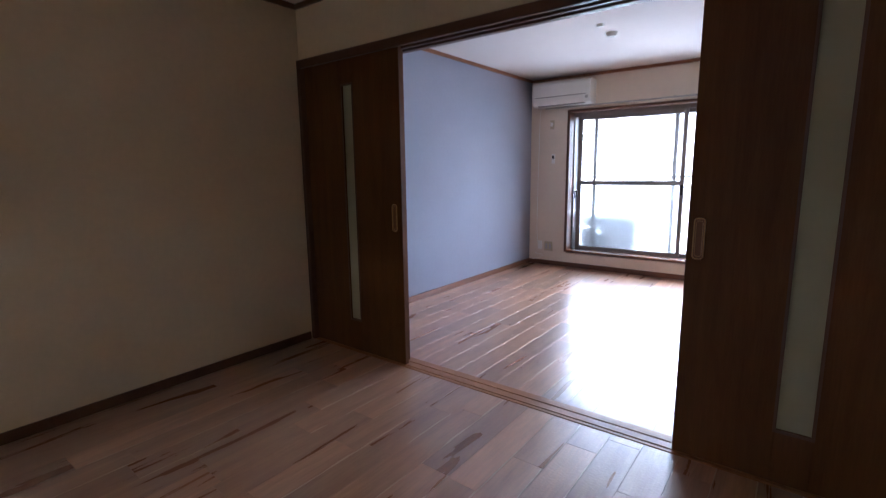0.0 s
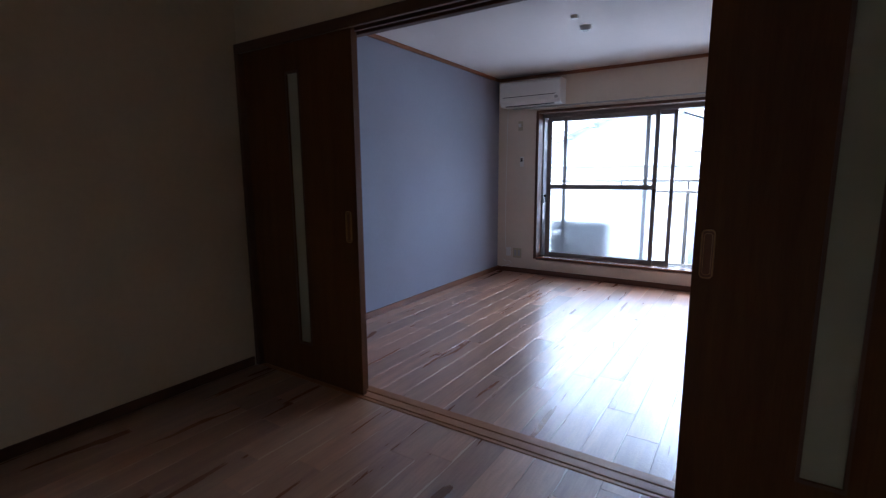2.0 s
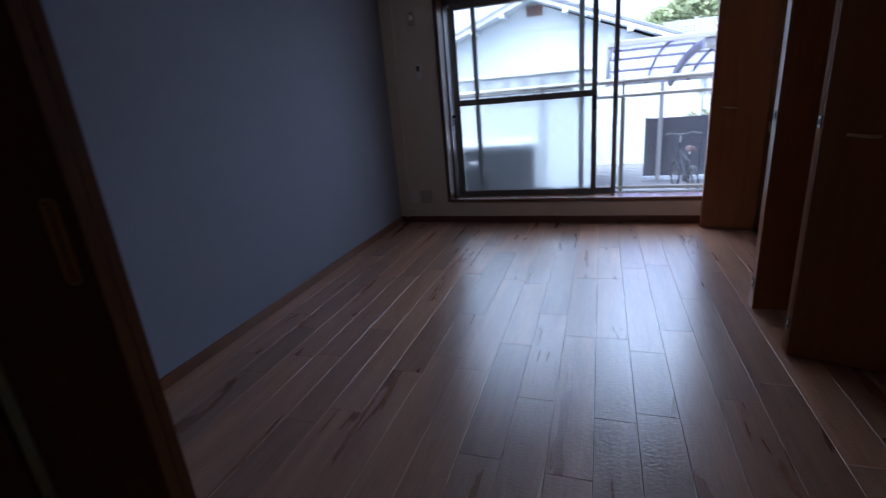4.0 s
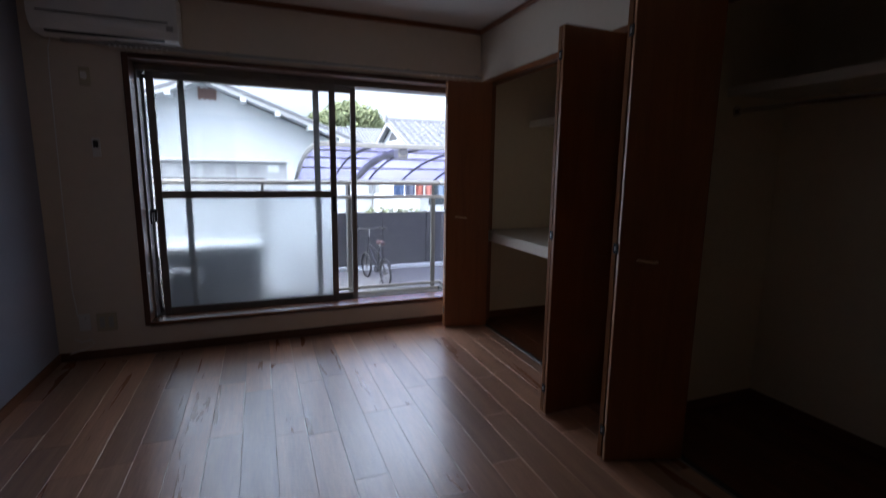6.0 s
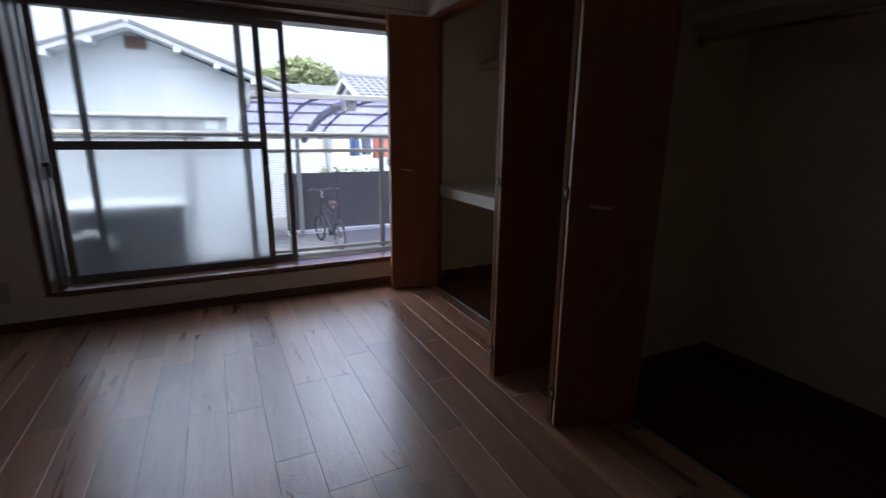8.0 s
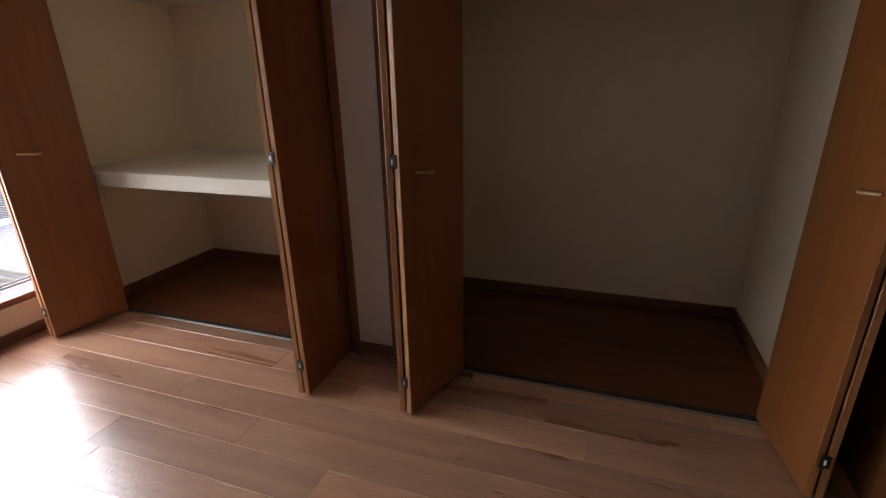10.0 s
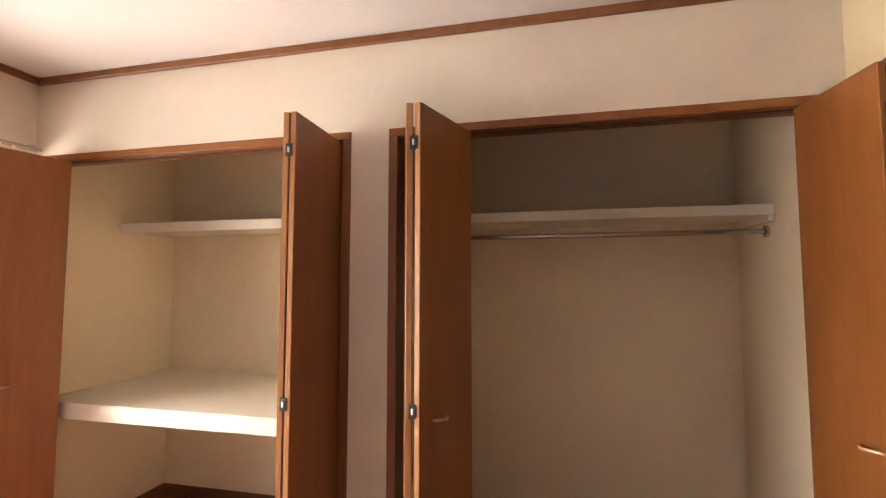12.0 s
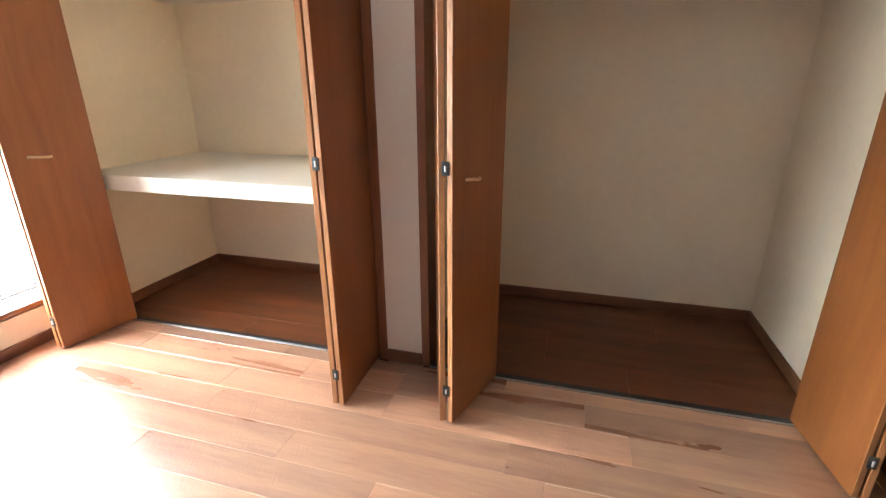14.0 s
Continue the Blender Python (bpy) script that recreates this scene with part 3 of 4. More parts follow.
part("wall_bracket", box(0.20, 0.76, 3.470, 3.499, 2.020, 2.037, 0.002), GREYP, ac)
bm = tube(bmesh.new(), [(0.16, 3.46, 2.04), (0.135, 3.475, 1.97), (0.125, 3.490, 1.85), (0.118, 3.492, 1.4), (0.112, 3.492, 0.9), (0.11, 3.492, 0.5), (0.125, 3.491, 0.30)], 0.0035, 6)
tagged(part("power_cord", bm, WHITEP), "thin white cord running down from the air conditioner", "cord")


# ---- plates on the wall ----
def plate(name, x0, x1, z0, z1, material, label, category):
    p = thing(name, label, category)
    part("plate", box(x0, x1, 3.490, 3.5, z0, z1, 0.003), material, p)
    return p


p = plate("switch_plate", 0.268, 0.326, 1.770, 1.882, IVORY, "small ivory air conditioner socket plate", "socket")
part("plug", box(0.283, 0.311, 3.462, 3.490, 1.81, 1.85, 0.004), WHITEP, p, "white plug")
p = plate("remote_holder", 0.299, 0.345, 1.336, 1.455, WHITEP, "white remote control holder on the wall", "remote holder")
part("remote_control", box(0.309, 0.335, 3.478, 3.490, 1.395, 1.44, 0.003), DARKP, p, "dark cradle clip")
p = plate("wall_outlet", 0.127, 0.190, 0.203, 0.316, WHITEP, "white power outlet plate with a plug in it", "outlet")
part("plug", box(0.148, 0.170, 3.464, 3.490, 0.275, 0.30, 0.004), WHITEP, p, "white plug")
p = plate("wall_outlet", 0.224, 0.338, 0.188, 0.314, IVORY, "wide ivory outlet plate above the skirting", "outlet")
for x in (0.242, 0.292):
    part("socket_insert", box(x, x + 0.028, 3.487, 3.490, 0.215, 0.288, 0.001), GREYP, p)
bm = tube(bmesh.new(), [(0.10, 3.47, 0.16), (0.14, 3.462, 0.135), (0.19, 3.468, 0.145), (0.21, 3.475, 0.12), (0.17, 3.47, 0.09), (0.12, 3.465, 0.075), (0.07, 3.465, 0.062)], 0.004, 6)
tagged(part("antenna_cable", bm, WHITEP), "short loose white cable by the outlets", "cable")

# ---- ceiling fittings ----
cl = thing("ceiling_rose", "round white ceiling light connector", "ceiling rose")
bm = bmesh.new()
bmesh.ops.create_cone(bm, cap_ends=True, segments=28, radius1=0.036, radius2=0.048, depth=0.030, matrix=Matrix.Translation((1.525, 1.955, H - 0.015)))
part("body", bm, WHITEP, cl)
part("slot", rod(bmesh.new(), (1.525, 1.955, H - 0.0335), (1.525, 1.955, H - 0.030), 0.026, 20), GREYP, cl)
ch = thing("ceiling_hook", "small white square ceiling bracket", "bracket")
part("body", box(1.507, 1.557, 1.635, 1.675, H - 0.022, H, 0.004), WHITEP, ch)


# ---- outside ----
GZ = -0.84
CONC = mat("pale_concrete", (0.18, 0.177, 0.168), 0.85, vary=0.15, scale=2.5, bump=0.3, bump_scale=40)
ASPH = mat("paved_ground", (0.16, 0.162, 0.165), 0.9, vary=0.15, scale=1.2, bump=0.3, bump_scale=30)
STUCCO = mat("white_stucco", (0.54, 0.575, 0.59), 0.9, vary=0.04, scale=1.5, bump=0.3, bump_scale=60)
SHEDM = mat("grey_shed_steel", (0.36, 0.38, 0.39), 0.5, 0.1, vary=0.04, scale=3)
TILE = mat("grey_roof_tile", (0.15, 0.156, 0.168), 0.8, vary=0.2, scale=5, bump=0.2, bump_scale=40)
FENCE = mat("dark_grey_fence", (0.07, 0.072, 0.076), 0.7, vary=0.1, scale=2)
EAVE = mat("eave_paint", (0.36, 0.37, 0.38), 0.6, vary=0.06)
LEAF = mat("foliage", (0.21, 0.24, 0.12), 0.7, vary=0.4, scale=2)
BARK = mat("bark", (0.09, 0.065, 0.045), 0.9, vary=0.3, scale=8)
POLYC = glass("violet_polycarbonate", (0.40, 0.40, 0.58), haze=0.75, milk=(0.34, 0.34, 0.53), ior=1.04)
RUBBER = mat("black_rubber", (0.02, 0.02, 0.022), 0.6)
BIKEM = mat("dark_bike_paint", (0.03, 0.032, 0.036), 0.35, 0.2)

structure("ground", box(-1500, 1500, -1500, 1500, GZ - 0.5, GZ), ASPH, "grey paved ground reaching into the distance", "ground")
structure("balcony_floor", box(-1.2, 3.14, 3.80, 4.52, -0.22, 0.0, 0.004), CONC, "worn pale concrete balcony floor", "balcony")
structure("outer_wall_base", box(-1.2, 3.14, 3.80, 4.40, GZ, -0.22), CONC, "concrete base under the balcony", "wall")

# balcony railing
rl = thing("balcony_railing", "silver aluminium balcony railing with perforated panels", "railing")
part("handrail", rod(bmesh.new(), (-1.2, 4.45, 1.160), (3.03, 4.45, 1.160), 0.024, 14), SILVER, rl)
part("handrail", rod(bmesh.new(), (3.03, 4.45, 1.160), (3.03, 3.80, 1.160), 0.024, 14), SILVER, rl)
part("upper_rail", box(-1.2, 3.055, 4.430, 4.470, 1.004, 1.036, 0.004), SILVER, rl)
part("upper_rail", box(3.010, 3.050, 3.80, 4.430, 1.004, 1.036, 0.004), SILVER, rl)
part("lower_rail", box(-1.2, 3.055, 4.430, 4.470, 0.098, 0.130, 0.004), KICKM, rl)
part("lower_rail", box(3.010, 3.050, 3.80, 4.430, 0.098, 0.130, 0.004), RAILM, rl)
part("kick_rail", box(-1.2, 3.055, 4.425, 4.475, 0.030, 0.076, 0.006), KICKM, rl)
part("kick_rail", box(3.005, 3.055, 3.80, 4.425, 0.030, 0.076, 0.006), RAILM, rl)
for x in (-0.7, 0.25, 1.28, 2.06, 2.925):
    part("post", box(x, x + 0.042, 4.432, 4.468, 0.0, 1.004, 0.003), RAILM, rl)
    part("post_top", box(x + 0.010, x + 0.032, 4.440, 4.460, 1.036, 1.140, 0.002), RAILM, rl)
for x0, x1 in ((-0.658, 0.25), (0.292, 1.28), (1.322, 2.06), (2.102, 2.925)):
    bm = bmesh.new()
    n = 58
    for i in range(n):
        z = 0.130 + (i + 0.5) * (1.004 - 0.130) / n
        bx(bm, x0, x1, 4.447, 4.449, z - 0.0012, z + 0.0012)
    part("perforated_panel", bm, RAILM, rl, "fine silver slatted panel")["kind"] = "stuff"
bm = bmesh.new()
for i in range(58):
    z = 0.130 + (i + 0.5) * (1.004 - 0.130) / 58
    bx(bm, 3.029, 3.031, 3.74, 4.43, z - 0.0012, z + 0.0012)
part("perforated_panel", bm, RAILM, rl, "fine silver slatted panel")["kind"] = "stuff"

# outdoor unit on the balcony
ou = thing("outdoor_unit", "pale grey air conditioner outdoor unit on the balcony", "outdoor unit")
OUTM = mat("pale_unit_steel", (0.40, 0.41, 0.40), 0.5, vary=0.04)
part("casing", box(0.53, 1.262, 3.98, 4.27, 0.06, 0.648, 0.012, 2), OUTM, ou)
# lid far whiter than the casing: skylight from above is in its colour
part("top_cover", box(0.522, 1.270, 3.972, 4.278, 0.640, 0.662, 0.006), mat("white_sky_lit_lid", (0.80, 0.81, 0.80), 0.45, vary=0.03), ou, "white steel lid with the sky's light in its colour")
part("coil_grille", box(0.57, 1.225, 3.972, 3.981, 0.10, 0.60, 0.002), mat("dark_fins", (0.17, 0.18, 0.19), 0.5, 0.2), ou, "dark heat exchanger fins")
part("valve_cover", box(0.545, 0.775, 3.964, 3.973, 0.08, 0.615, 0.003), mat("navy_shade_panel", (0.022, 0.028, 0.04), 0.5), ou, "dark end panel")
part("side_coil", box(0.522, 0.531, 4.0, 4.25, 0.12, 0.60), DARKP, ou)
for x in (0.59, 1.15):
    part("foot", box(x, x + 0.06, 3.96, 4.29, 0.0, 0.06, 0.004), GREYP, ou)
pipe = tube(bmesh.new(), [(0.80, 3.966, 0.36), (0.80, 3.93, 0.42), (0.75, 3.91, 0.475), (0.67, 3.90, 0.495), (0.59, 3.89, 0.46), (0.53, 3.88, 0.36), (0.48, 3.87, 0.18), (0.46, 3.86, 0.022)], 0.022, 10)
tagged(part("refrigerant_pipe", pipe, WHITEP, smooth=True), "lagged white pipe beside the outdoor unit", "pipe")


# houses
def gable_house(name, label, x0, x1, y0, y1, eave, ridge_x, ridge, gz=GZ, wall=STUCCO):
    h = thing(name, label, "house")
    part("wall", prism(bmesh.new(), [(x0, gz), (x1, gz), (x1, eave), (ridge_x, ridge), (x0, eave)], "y", y0, y1), wall, h)
    return h


def roof_slope(parent, a, b, c, d, thick=0.10, cols=0, rows=0):
    """One roof plane a-b (eave) to d-c (ridge) with rounded tile rows."""
    a, b, c, d = (Vector(v) for v in (a, b, c, d))
    n = (b - a).cross(d - a).normalized()
    bm = bmesh.new()
    lo = [bm.verts.new(v) for v in (a, b, c, d)]
    hi = [bm.verts.new(v + n * thick) for v in (a, b, c, d)]
    bm.faces.new(lo[::-1])
    bm.faces.new(hi)
    for i in range(4):
        bm.faces.new((lo[i], lo[(i + 1) % 4], hi[(i + 1) % 4], hi[i]))
    roof = part("roof", bm, TILE, parent)
    if cols:
        bm = bmesh.new()
        for i in range(cols + 1):
            u = i / cols
            p, q = a.lerp(b, u) + n * thick, d.lerp(c, u) + n * thick
            rod(bm, p, q, 0.055, 6)
        for j in range(rows):
            v = j / rows
            p, q = a.lerp(d, v) + n * (thick + 0.02), b.lerp(c, v) + n * (thick + 0.02)
            rod(bm, p, q, 0.03, 5)
        tiles = part("roof_tiles", bm, TILE, roof, "rows of curved grey tiles")
        tiles["kind"] = "stuff"
    return roof


h1 = gable_house("house", "white stucco single-storey house with a tiled gable roof", -4.3, 3.3, 12.0, 20.0, 1.90, 0.23, 3.115)
roof_slope(h1, (3.72, 11.55, 1.83), (3.72, 20.4, 1.83), (0.23, 20.4, 3.155), (0.23, 11.55, 3.155), 0.09, 36, 14)
roof_slope(h1, (-4.9, 20.4, 1.19), (-4.9, 11.55, 1.19), (0.23, 11.55, 3.155), (0.23, 20.4, 3.155), 0.09, 36, 14)
for out, low in ((3.74, 1.82), (-4.92, 1.18)):
    part("barge_board", prism(bmesh.new(), [(out, low - 0.03), (out, low + 0.05), (0.23, 3.205), (0.23, 3.125)], "y", 11.48, 11.55), EAVE, h1)
    part("soffit", prism(bmesh.new(), [(out, low - 0.02), (out, low), (0.23, 3.15), (0.23, 3.13)], "y", 11.55, 11.995), STUCCO, h1)
for x in (1.04, 1.75, 2.46, 3.18, -0.42, -1.14, -1.86):
    z = 3.10 - 0.380 * abs(x - 0.23)
    part("rafter_end", box(x - 0.06, x + 0.06, 11.46, 12.0, z - 0.06, z + 0.03), STUCCO, h1)
v = part("gable_vent", box(0.15, 0.45, 11.998, 12.01, 2.82, 3.03), mat("vent_brown", (0.16, 0.10, 0.09), 0.7), h1, "brown slatted gable vent")
for i in range(4):
    part("vent_slat", box(0.11 + i * 0.105, 0.16 + i * 0.105, 11.965, 11.998, 2.79, 3.06), v.data.materials[0], v)
for z in (2.87, 2.96):
    part("vent_bar", box(0.09, 0.50, 11.970, 11.998, z, z + 0.03), v.data.materials[0], v)

sd2 = thing("garden_shed", "pale grey steel storage shed in front of the house", "shed")
part("body", box(-1.7, 1.74, 8.5, 10.2, GZ, 1.385), SHEDM, sd2)
part("roof_edge", box(-1.75, 1.76, 8.44, 10.25, 1.385, 1.435, 0.01), SHEDM, sd2)
LOUV = mat("louvre_shadow", (0.26, 0.27, 0.28), 0.6)
# solid dark strips drawn for the shade in the door gap and louvres
part("door_gap_shade", box(-1.7, 1.375, 8.488, 8.503, 1.075, 1.130), FENCE, sd2, "dark strip for the shaded gap over the shed doors")
for i in range(6):
    x = -0.62 + 0.35 * i
    for j in range(4):
        part("louvre_slot", box(x, x + 0.17, 8.490, 8.503, 1.195 + j * 0.036, 1.213 + j * 0.036), LOUV, sd2)
part("label_plate", box(1.43, 1.615, 8.492, 8.503, 1.225, 1.355), STUCCO, sd2)

h2 = gable_house("house", "white house with a large grey tiled roof behind the carport", 6.70, 14.0, 16.0, 23.0, 1.85, 6.75, 1.85)
roof_slope(h2, (6.42, 15.4, 1.66), (14.5, 15.4, 1.66), (14.5, 19.5, 3.25), (6.42, 19.5, 3.25), 0.10, 28, 12)
roof_slope(h2, (14.5, 23.6, 1.66), (6.42, 23.6, 1.66), (6.42, 19.5, 3.25), (14.5, 19.5, 3.25), 0.10, 20, 8)
part("gable_wall", prism(bmesh.new(), [(15.9, GZ), (23.1, GZ), (23.1, 1.83), (19.5, 3.21), (15.9, 1.83)], "x", 6.64, 6.70), STUCCO, h2)
part("gable_opening", prism(bmesh.new(), [(18.8, 2.55), (20.2, 2.55), (19.5, 2.98)], "x", 6.625, 6.64), FENCE, h2, "dark triangular attic vent")
for y in (15.4, 23.6):
    part("barge_board", prism(bmesh.new(), [(y, 1.58), (y, 1.72), (19.5, 3.31), (19.5, 3.17)], "x", 6.36, 6.42), EAVE, h2)
bm = bmesh.new()
for i in range(27):
    rod(bm, (6.38 + i * 0.3, 19.5, 3.36), (6.66 + i * 0.3, 19.5, 3.36), 0.10, 10)
rod(bm, (6.36, 19.5, 3.44), (14.5, 19.5, 3.44), 0.05, 8)
part("ridge_tiles", bm, TILE, h2)
part("ridge_end_tile", prism(bmesh.new(), [(19.36, 3.30), (19.64, 3.30), (19.60, 3.52), (19.5, 3.60), (19.40, 3.52)], "x", 6.30, 6.38), TILE, h2, "grey ornamental ridge end tile")
part("window", box(7.0, 8.4, 15.96, 16.02, 0.1, 1.2), mat("dark_window", (0.05, 0.06, 0.07), 0.15), h2, "dark window")

h3 = gable_house("house", "distant house with a grey tiled roof", 3.5, 9.0, 24.0, 30.0, 2.38, 6.2, 2.38)
roof_slope(h3, (4.2, 23.5, 2.33), (9.4, 23.5, 2.33), (9.0, 27.0, 3.45), (4.8, 27.0, 3.45), 0.12, 26, 8)
part("ridge_tiles", rod(bmesh.new(), (4.7, 27.0, 3.55), (9.1, 27.0, 3.55), 0.12, 10), TILE, h3)

# fence
fn = thing("fence", "dark grey panel fence along the yard", "fence")
for i in range(8):
    part("panel", box(2.75 + i * 1.0, 3.735 + i * 1.0, 9.80, 9.83, GZ + 0.08, 0.392, 0.003), FENCE, fn)
    part("post", box(2.725 + i * 1.0, 2.775 + i * 1.0, 9.83, 9.88, GZ, 0.41, 0.003), FENCE, fn)
structure("kerb", box(2.7, 10.9, 9.70, 9.80, GZ, GZ + 0.08, 0.01), STUCCO, "pale concrete kerb under the fence", "kerb")

# carport: roof falling away from the yard to columns along the fence
cpt = thing("carport", "aluminium carport with a curved violet polycarbonate roof", "carport")
prof = [(6.1 + 3.56 * u, 1.09 + 0.510 * (1 - u ** 2.2)) for u in [i / 12 for i in range(13)]]
X0, X1, NB = 1.97, 9.17, 10
for i in range(len(prof) - 1):
    (ya, za), (yb, zb) = prof[i], prof[i + 1]
    bm = bmesh.new()
    vs = [bm.verts.new(p) for p in ((X0, ya, za), (X1, ya, za), (X1, yb, zb), (X0, yb, zb))]
    bm.faces.new(vs)
    bmesh.ops.solidify(bm, geom=bm.faces[:], thickness=0.006)
    part("roof_sheet", bm, POLYC, cpt)
for i in range(NB + 1):
    x = X0 + (X1 - X0) * i / NB
    part("rib", tube(bmesh.new(), [(x, y, z - 0.02) for y, z in prof], 0.02 if 0 < i < NB else 0.04, 6), SILVER if i in (0, NB) else FENCE, cpt)
for k in (0, 3, 6, 9, 12):
    y, z = prof[k]
    part("purlin", box(X0 - 0.03, X1 + 0.03, y - 0.03, y + 0.03, z - 0.03, z + 0.035, 0.006), SILVER, cpt)
BEAM = mat("grey_beam_paint", (0.17, 0.17, 0.19), 0.5, vary=0.06)
for x in (3.12, 6.35):
    part("arch_beam", tube(bmesh.new(), [(x, y, z - 0.06) for y, z in prof], 0.06, 8), BEAM, cpt)
    part("bracket", box(x - 0.07, x + 0.07, 6.12, 6.34, prof[0][1] - 0.15, prof[0][1] - 0.03, 0.01), SILVER, cpt)
    part("column", box(x - 0.18, x - 0.10, prof[-1][0] - 0.06, prof[-1][0] + 0.06, GZ, prof[-1][1] - 0.03, 0.01), SILVER, cpt)


# bicycle
def bicycle(m):
    b = thing("bicycle", "small-wheeled dark city bicycle on its stand", "bicycle", m)
    r = 0.25
    for x in (0.0, 0.92):
        ring = [(x + (r - 0.02) * math.cos(a), 0, r + (r - 0.02) * math.sin(a)) for a in [2 * math.pi * i / 28 for i in range(28)]]
        t = part("tyre", tube(bmesh.new(), ring, 0.022, 8, True), RUBBER, b, smooth=True)
        bm = bmesh.new()
        for i in range(12):
            a = 2 * math.pi * i / 12
            rod(bm, (x, 0, r), (x + 0.225 * math.cos(a), 0, r + 0.225 * math.sin(a)), 0.003, 4)
        rod(bm, (x, -0.04, r), (x, 0.04, r), 0.02, 8)
        part("spokes", bm, RAILM, t)
    fr = bmesh.new()
    for p, q in (((0, 0, r), (0.36, 0, 0.27)), ((0, 0, r), (0.28, 0, 0.62)), ((0.36, 0, 0.27), (0.25, 0, 0.72)), ((0.36, 0, 0.27), (0.78, 0, 0.66)), ((0.29, 0, 0.58), (0.78, 0, 0.70)), ((0.92, 0, r), (0.76, 0, 0.86))):
        rod(fr, p, q, 0.017, 8)
    part("frame", fr, BIKEM, b)
    part("saddle", tube(bmesh.new(), [(0.10, 0, 0.80), (0.18, 0, 0.81), (0.34, 0, 0.79)], 0.045, 8), mat("tan_saddle", (0.13, 0.08, 0.075), 0.6), b, "tan saddle", True)
    part("seat_post", rod(bmesh.new(), (0.25, 0, 0.70), (0.23, 0, 0.79), 0.013), CHROME, b)
    part("handlebar", tube(bmesh.new(), [(0.62, -0.30, 1.0), (0.74, -0.20, 1.02), (0.75, -0.06, 0.99), (0.75, 0.06, 0.99), (0.74, 0.20, 1.02), (0.62, 0.30, 1.0)], 0.015, 8), RAILM, b)
    part("stem", rod(bmesh.new(), (0.76, 0, 0.84), (0.745, 0, 0.98), 0.014), CHROME, b)
    part("crank", rod(bmesh.new(), (0.36, -0.05, 0.27), (0.36, 0.05, 0.27), 0.07, 14), BIKEM, b)
    part("kickstand", rod(bmesh.new(), (0.05, 0.03, 0.22), (-0.02, 0.17, 0.005), 0.009), BIKEM, b)
    part("mudguard", tube(bmesh.new(), [(0.27 * math.cos(a), 0, r + 0.27 * math.sin(a)) for a in [0.4 + i * 0.25 for i in range(9)]], 0.02, 6), BIKEM, b)
    return b


bicycle(pose(3.38, 8.14, GZ, 0, 0, 100))

# washing on a line behind the fence
wl = thing("washing_line", "washing hung on a line behind the fence", "washing line")
part("line_pole", rod(bmesh.new(), (4.3, 13.2, 1.20), (8.4, 13.2, 1.20), 0.018, 8), SILVER, wl)
for x in (4.3, 8.4):
    part("line_post", rod(bmesh.new(), (x, 13.2, GZ), (x, 13.2, 1.28), 0.025, 8), SILVER, wl)
for i, (x, w, l, c) in enumerate(((4.35, 0.3, 0.55, (0.45, 0.46, 0.46)), (5.08, 0.30, 0.62, (0.05, 0.08, 0.16)), (5.42, 0.30, 0.60, (0.07, 0.08, 0.12)), (5.72, 0.25, 0.7, (0.26, 0.085, 0.065)), (6.02, 0.25, 0.66, (0.30, 0.12, 0.10)), (6.45, 0.3, 0.6, (0.13, 0.17, 0.24)))):
    bm = bmesh.new()
    bmesh.ops.create_grid(bm, x_segments=8, y_segments=8, size=0.5)
    for q in bm.verts:
        u, t = q.co.x, q.co.y
        q.co = Vector((x + u * w, 13.2 + 0.03 * math.sin(9 * u + i) * (0.5 - t), 1.19 - (0.5 - t) * l))
    bmesh.ops.solidify(bm, geom=bm.faces[:], thickness=0.008)
    part("garment", bm, mat("cloth", c, 0.9, vary=0.15), wl)


# trees and shrubs
def leaf_mesh(seed, n, centres, size):
    rnd = random.Random(seed)
    verts, faces = [], []
    for _ in range(n):
        c, r = rnd.choice(centres)
        d = Vector((rnd.gauss(0, 1), rnd.gauss(0, 1), rnd.gauss(0, 1))).normalized() * r * rnd.random() ** 0.35
        p = Vector(c) + Vector((d.x, d.y, d.z * 0.8))
        u = Vector((rnd.gauss(0, 1), rnd.gauss(0, 1), rnd.gauss(0, 1))).normalized()
        w = u.cross(Vector((rnd.gauss(0, 1), rnd.gauss(0, 1), rnd.gauss(0, 1)))).normalized()
        s, k = size * rnd.uniform(0.6, 1.3), len(verts)
        verts += [p + u * s, p + w * s * 0.5, p - u * s, p - w * s * 0.5]
        faces.append((k, k + 1, k + 2, k + 3))
    me = bpy.data.meshes.new("crown")
    me.from_pydata(verts, [], faces)
    me.materials.append(LEAF)
    return me


def tree(x, y, top, spread, seed, n=2600):
    t = thing("tree", "broad green tree rising behind the roofs", "tree", pose(x, y, GZ))
    h = top - GZ
    bm = bmesh.new()
    rod(bm, (0, 0, 0), (0.1, 0, h * 0.55), 0.22, 10, 0.13)
    rnd = random.Random(seed)
    centres = []
    for i in range(9):
        a = 2 * math.pi * i / 9 + rnd.uniform(-0.3, 0.3)
        e = Vector((math.cos(a) * spread * rnd.uniform(0.35, 0.8), math.sin(a) * spread * 0.6, h * rnd.uniform(0.62, 0.9)))
        rod(bm, (0.1, 0, h * 0.5), e, 0.08, 6, 0.03)
        centres.append((e, spread * rnd.uniform(0.28, 0.42)))
    centres.append((Vector((0, 0, h * 0.88)), spread * 0.4))
    part("trunk", bm, BARK, t)
    cr2 = new("crown", leaf_mesh(seed, n, centres, spread * 0.055))
    cr2.parent = t


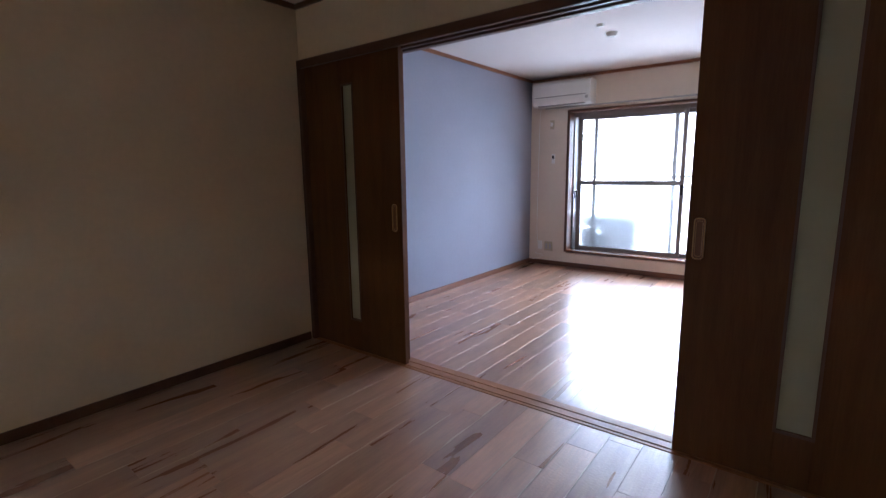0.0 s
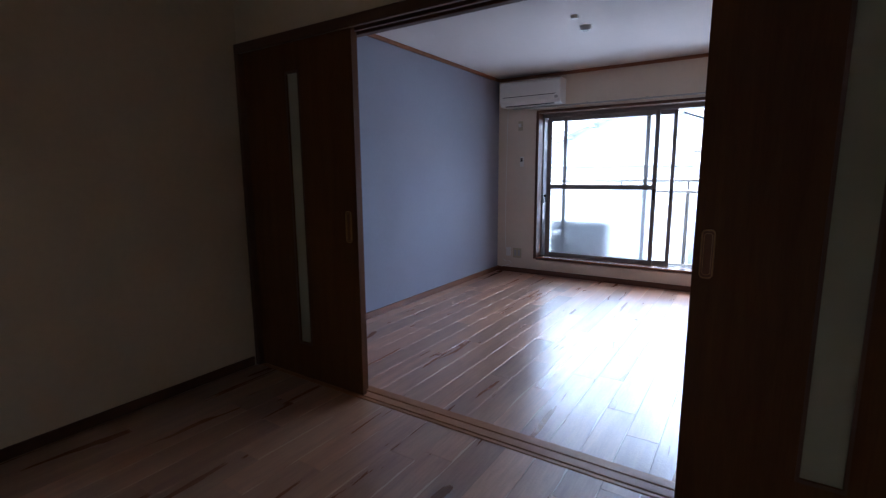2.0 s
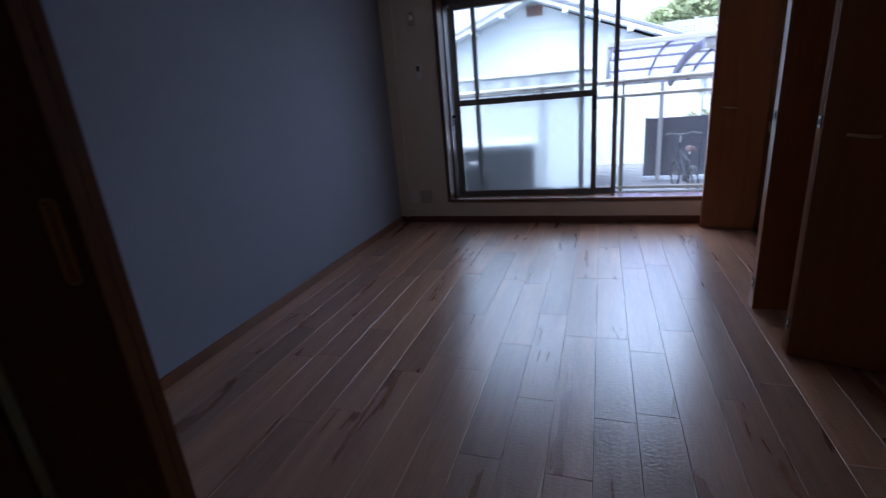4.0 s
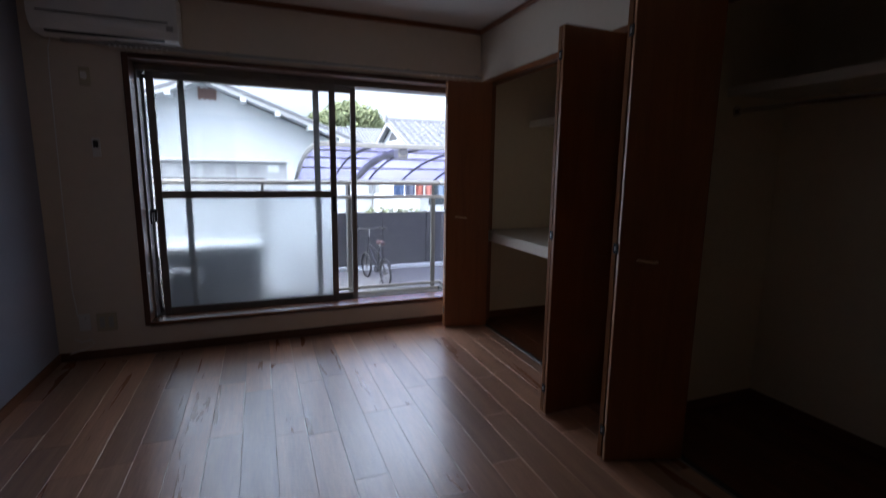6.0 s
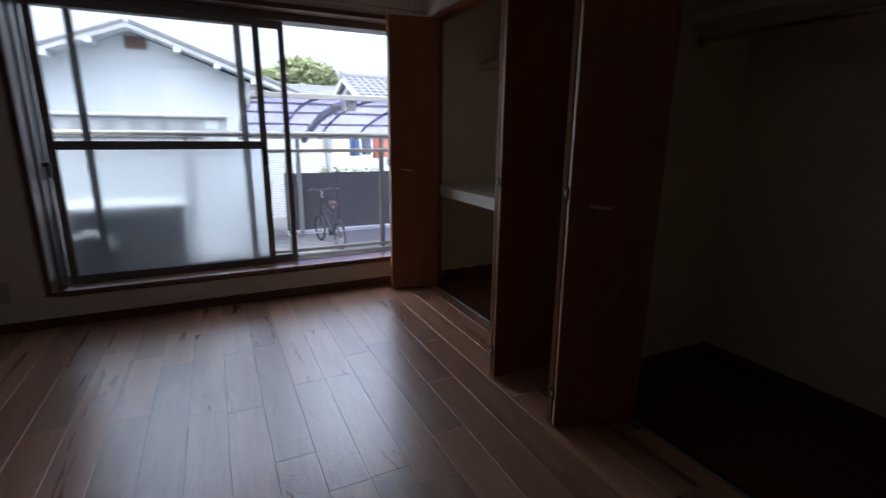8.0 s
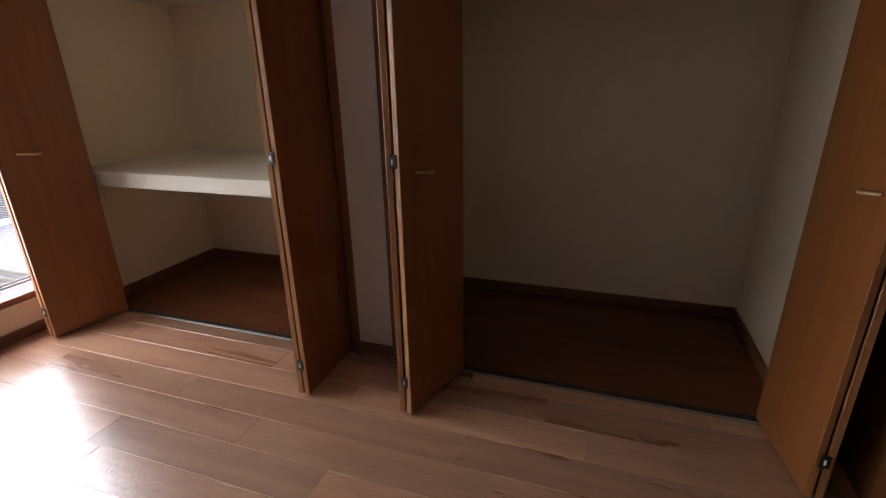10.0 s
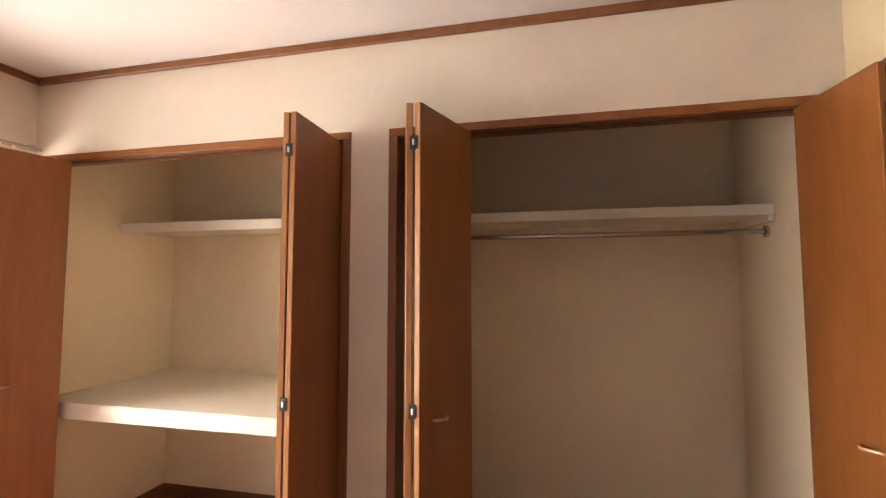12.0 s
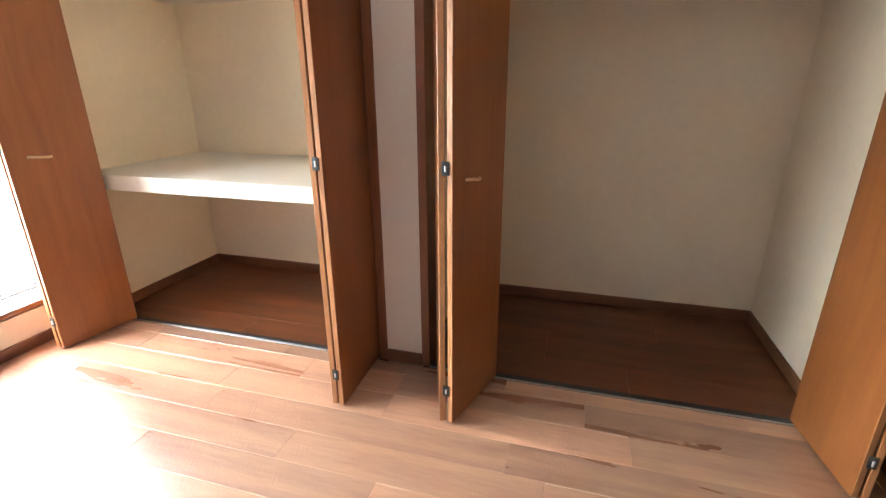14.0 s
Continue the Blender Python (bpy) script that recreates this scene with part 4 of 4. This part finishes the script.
tree(6.7, 30.0, 5.55, 2.5, 3, 8000)
tree(4.9, 31.0, 4.9, 1.6, 5, 5000)
for i, x in enumerate((3.75, 4.15, 4.6)):
    sb = thing("shrub", "low green shrub behind the fence", "shrub", pose(x, 10.4, GZ), "shrubs behind the fence")
    part("stem", rod(bmesh.new(), (0, 0, 0), (0, 0, 0.8), 0.03, 6, 0.01), BARK, sb)
    cr3 = new("crown", leaf_mesh(20 + i, 500, [(Vector((0, 0, 1.05)), 0.32), (Vector((0.1, 0, 0.7)), 0.3)], 0.05))
    cr3.parent = sb


# ---- floor planks ----
def plank_rows(floor, x_edges, y0, y1, seed):
    rnd = random.Random(seed)
    cache = {}
    for a, b in zip(x_edges, x_edges[1:]):
        y = y0 - rnd.uniform(0.0, 0.8)
        while y < y1:
            ln = rnd.choice((0.45, 0.61, 0.76, 0.91, 1.06, 1.21))
            p, q = max(y, y0), min(y + ln, y1)
            y += ln
            if q - p < 0.02:
                continue
            key = (round(b - a, 3), round(q - p, 3))
            if key not in cache:
                w, l = b - a - 0.0006, q - p - 0.0006
                bm = box(-w / 2, w / 2, -l / 2, l / 2, -0.012, 0.0, 0.0007)
                cache[key] = mesh_of("plank", bm, PLANK)
            o = new("plank", cache[key])
            o.parent = floor
            o.location = ((a + b) / 2, (p + q) / 2, 0)


edges = [0.0] + [0.112 + 0.1472 * k for k in range(20)]
edges = [e for e in edges if e < 2.98] + [2.985]
floor_main = tagged(new("floor_main_room"), "cherry brown laminate plank floor", "floor", kind="structure")
plank_rows(floor_main, edges, -0.004, 3.488, 7)
edges = [0.05] + [0.112 + 0.1472 * k for k in range(1, 28)] + [4.1]
floor_south = tagged(new("floor_south_room"), "cherry brown laminate plank floor", "floor", kind="structure")
plank_rows(floor_south, edges, -4.6, -0.152, 11)


def closet_boards(name, y0, y1, cuts, label):
    f = tagged(new(name), label, "floor", kind="structure")
    xs = [3.03, 3.195, 3.498, 3.801, 3.874]
    for i, (a, b) in enumerate(zip(xs, xs[1:])):
        ys = [y0, cuts[i], y1]
        for p, q in zip(ys, ys[1:]):
            w, l = b - a - 0.0006, q - p - 0.0006
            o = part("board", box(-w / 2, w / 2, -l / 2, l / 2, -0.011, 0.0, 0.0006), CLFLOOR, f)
            o.location = ((a + b) / 2, (p + q) / 2, -0.001)


closet_boards("floor_closet_small", 1.79, 3.47, (2.62, 2.25, 2.9, 2.5), "reddish brown laminate floor of the small closet")
closet_boards("floor_closet_wide", 0.05, 1.60, (0.72, 1.08, 0.55, 0.9), "dark reddish brown laminate floor of the wide closet")
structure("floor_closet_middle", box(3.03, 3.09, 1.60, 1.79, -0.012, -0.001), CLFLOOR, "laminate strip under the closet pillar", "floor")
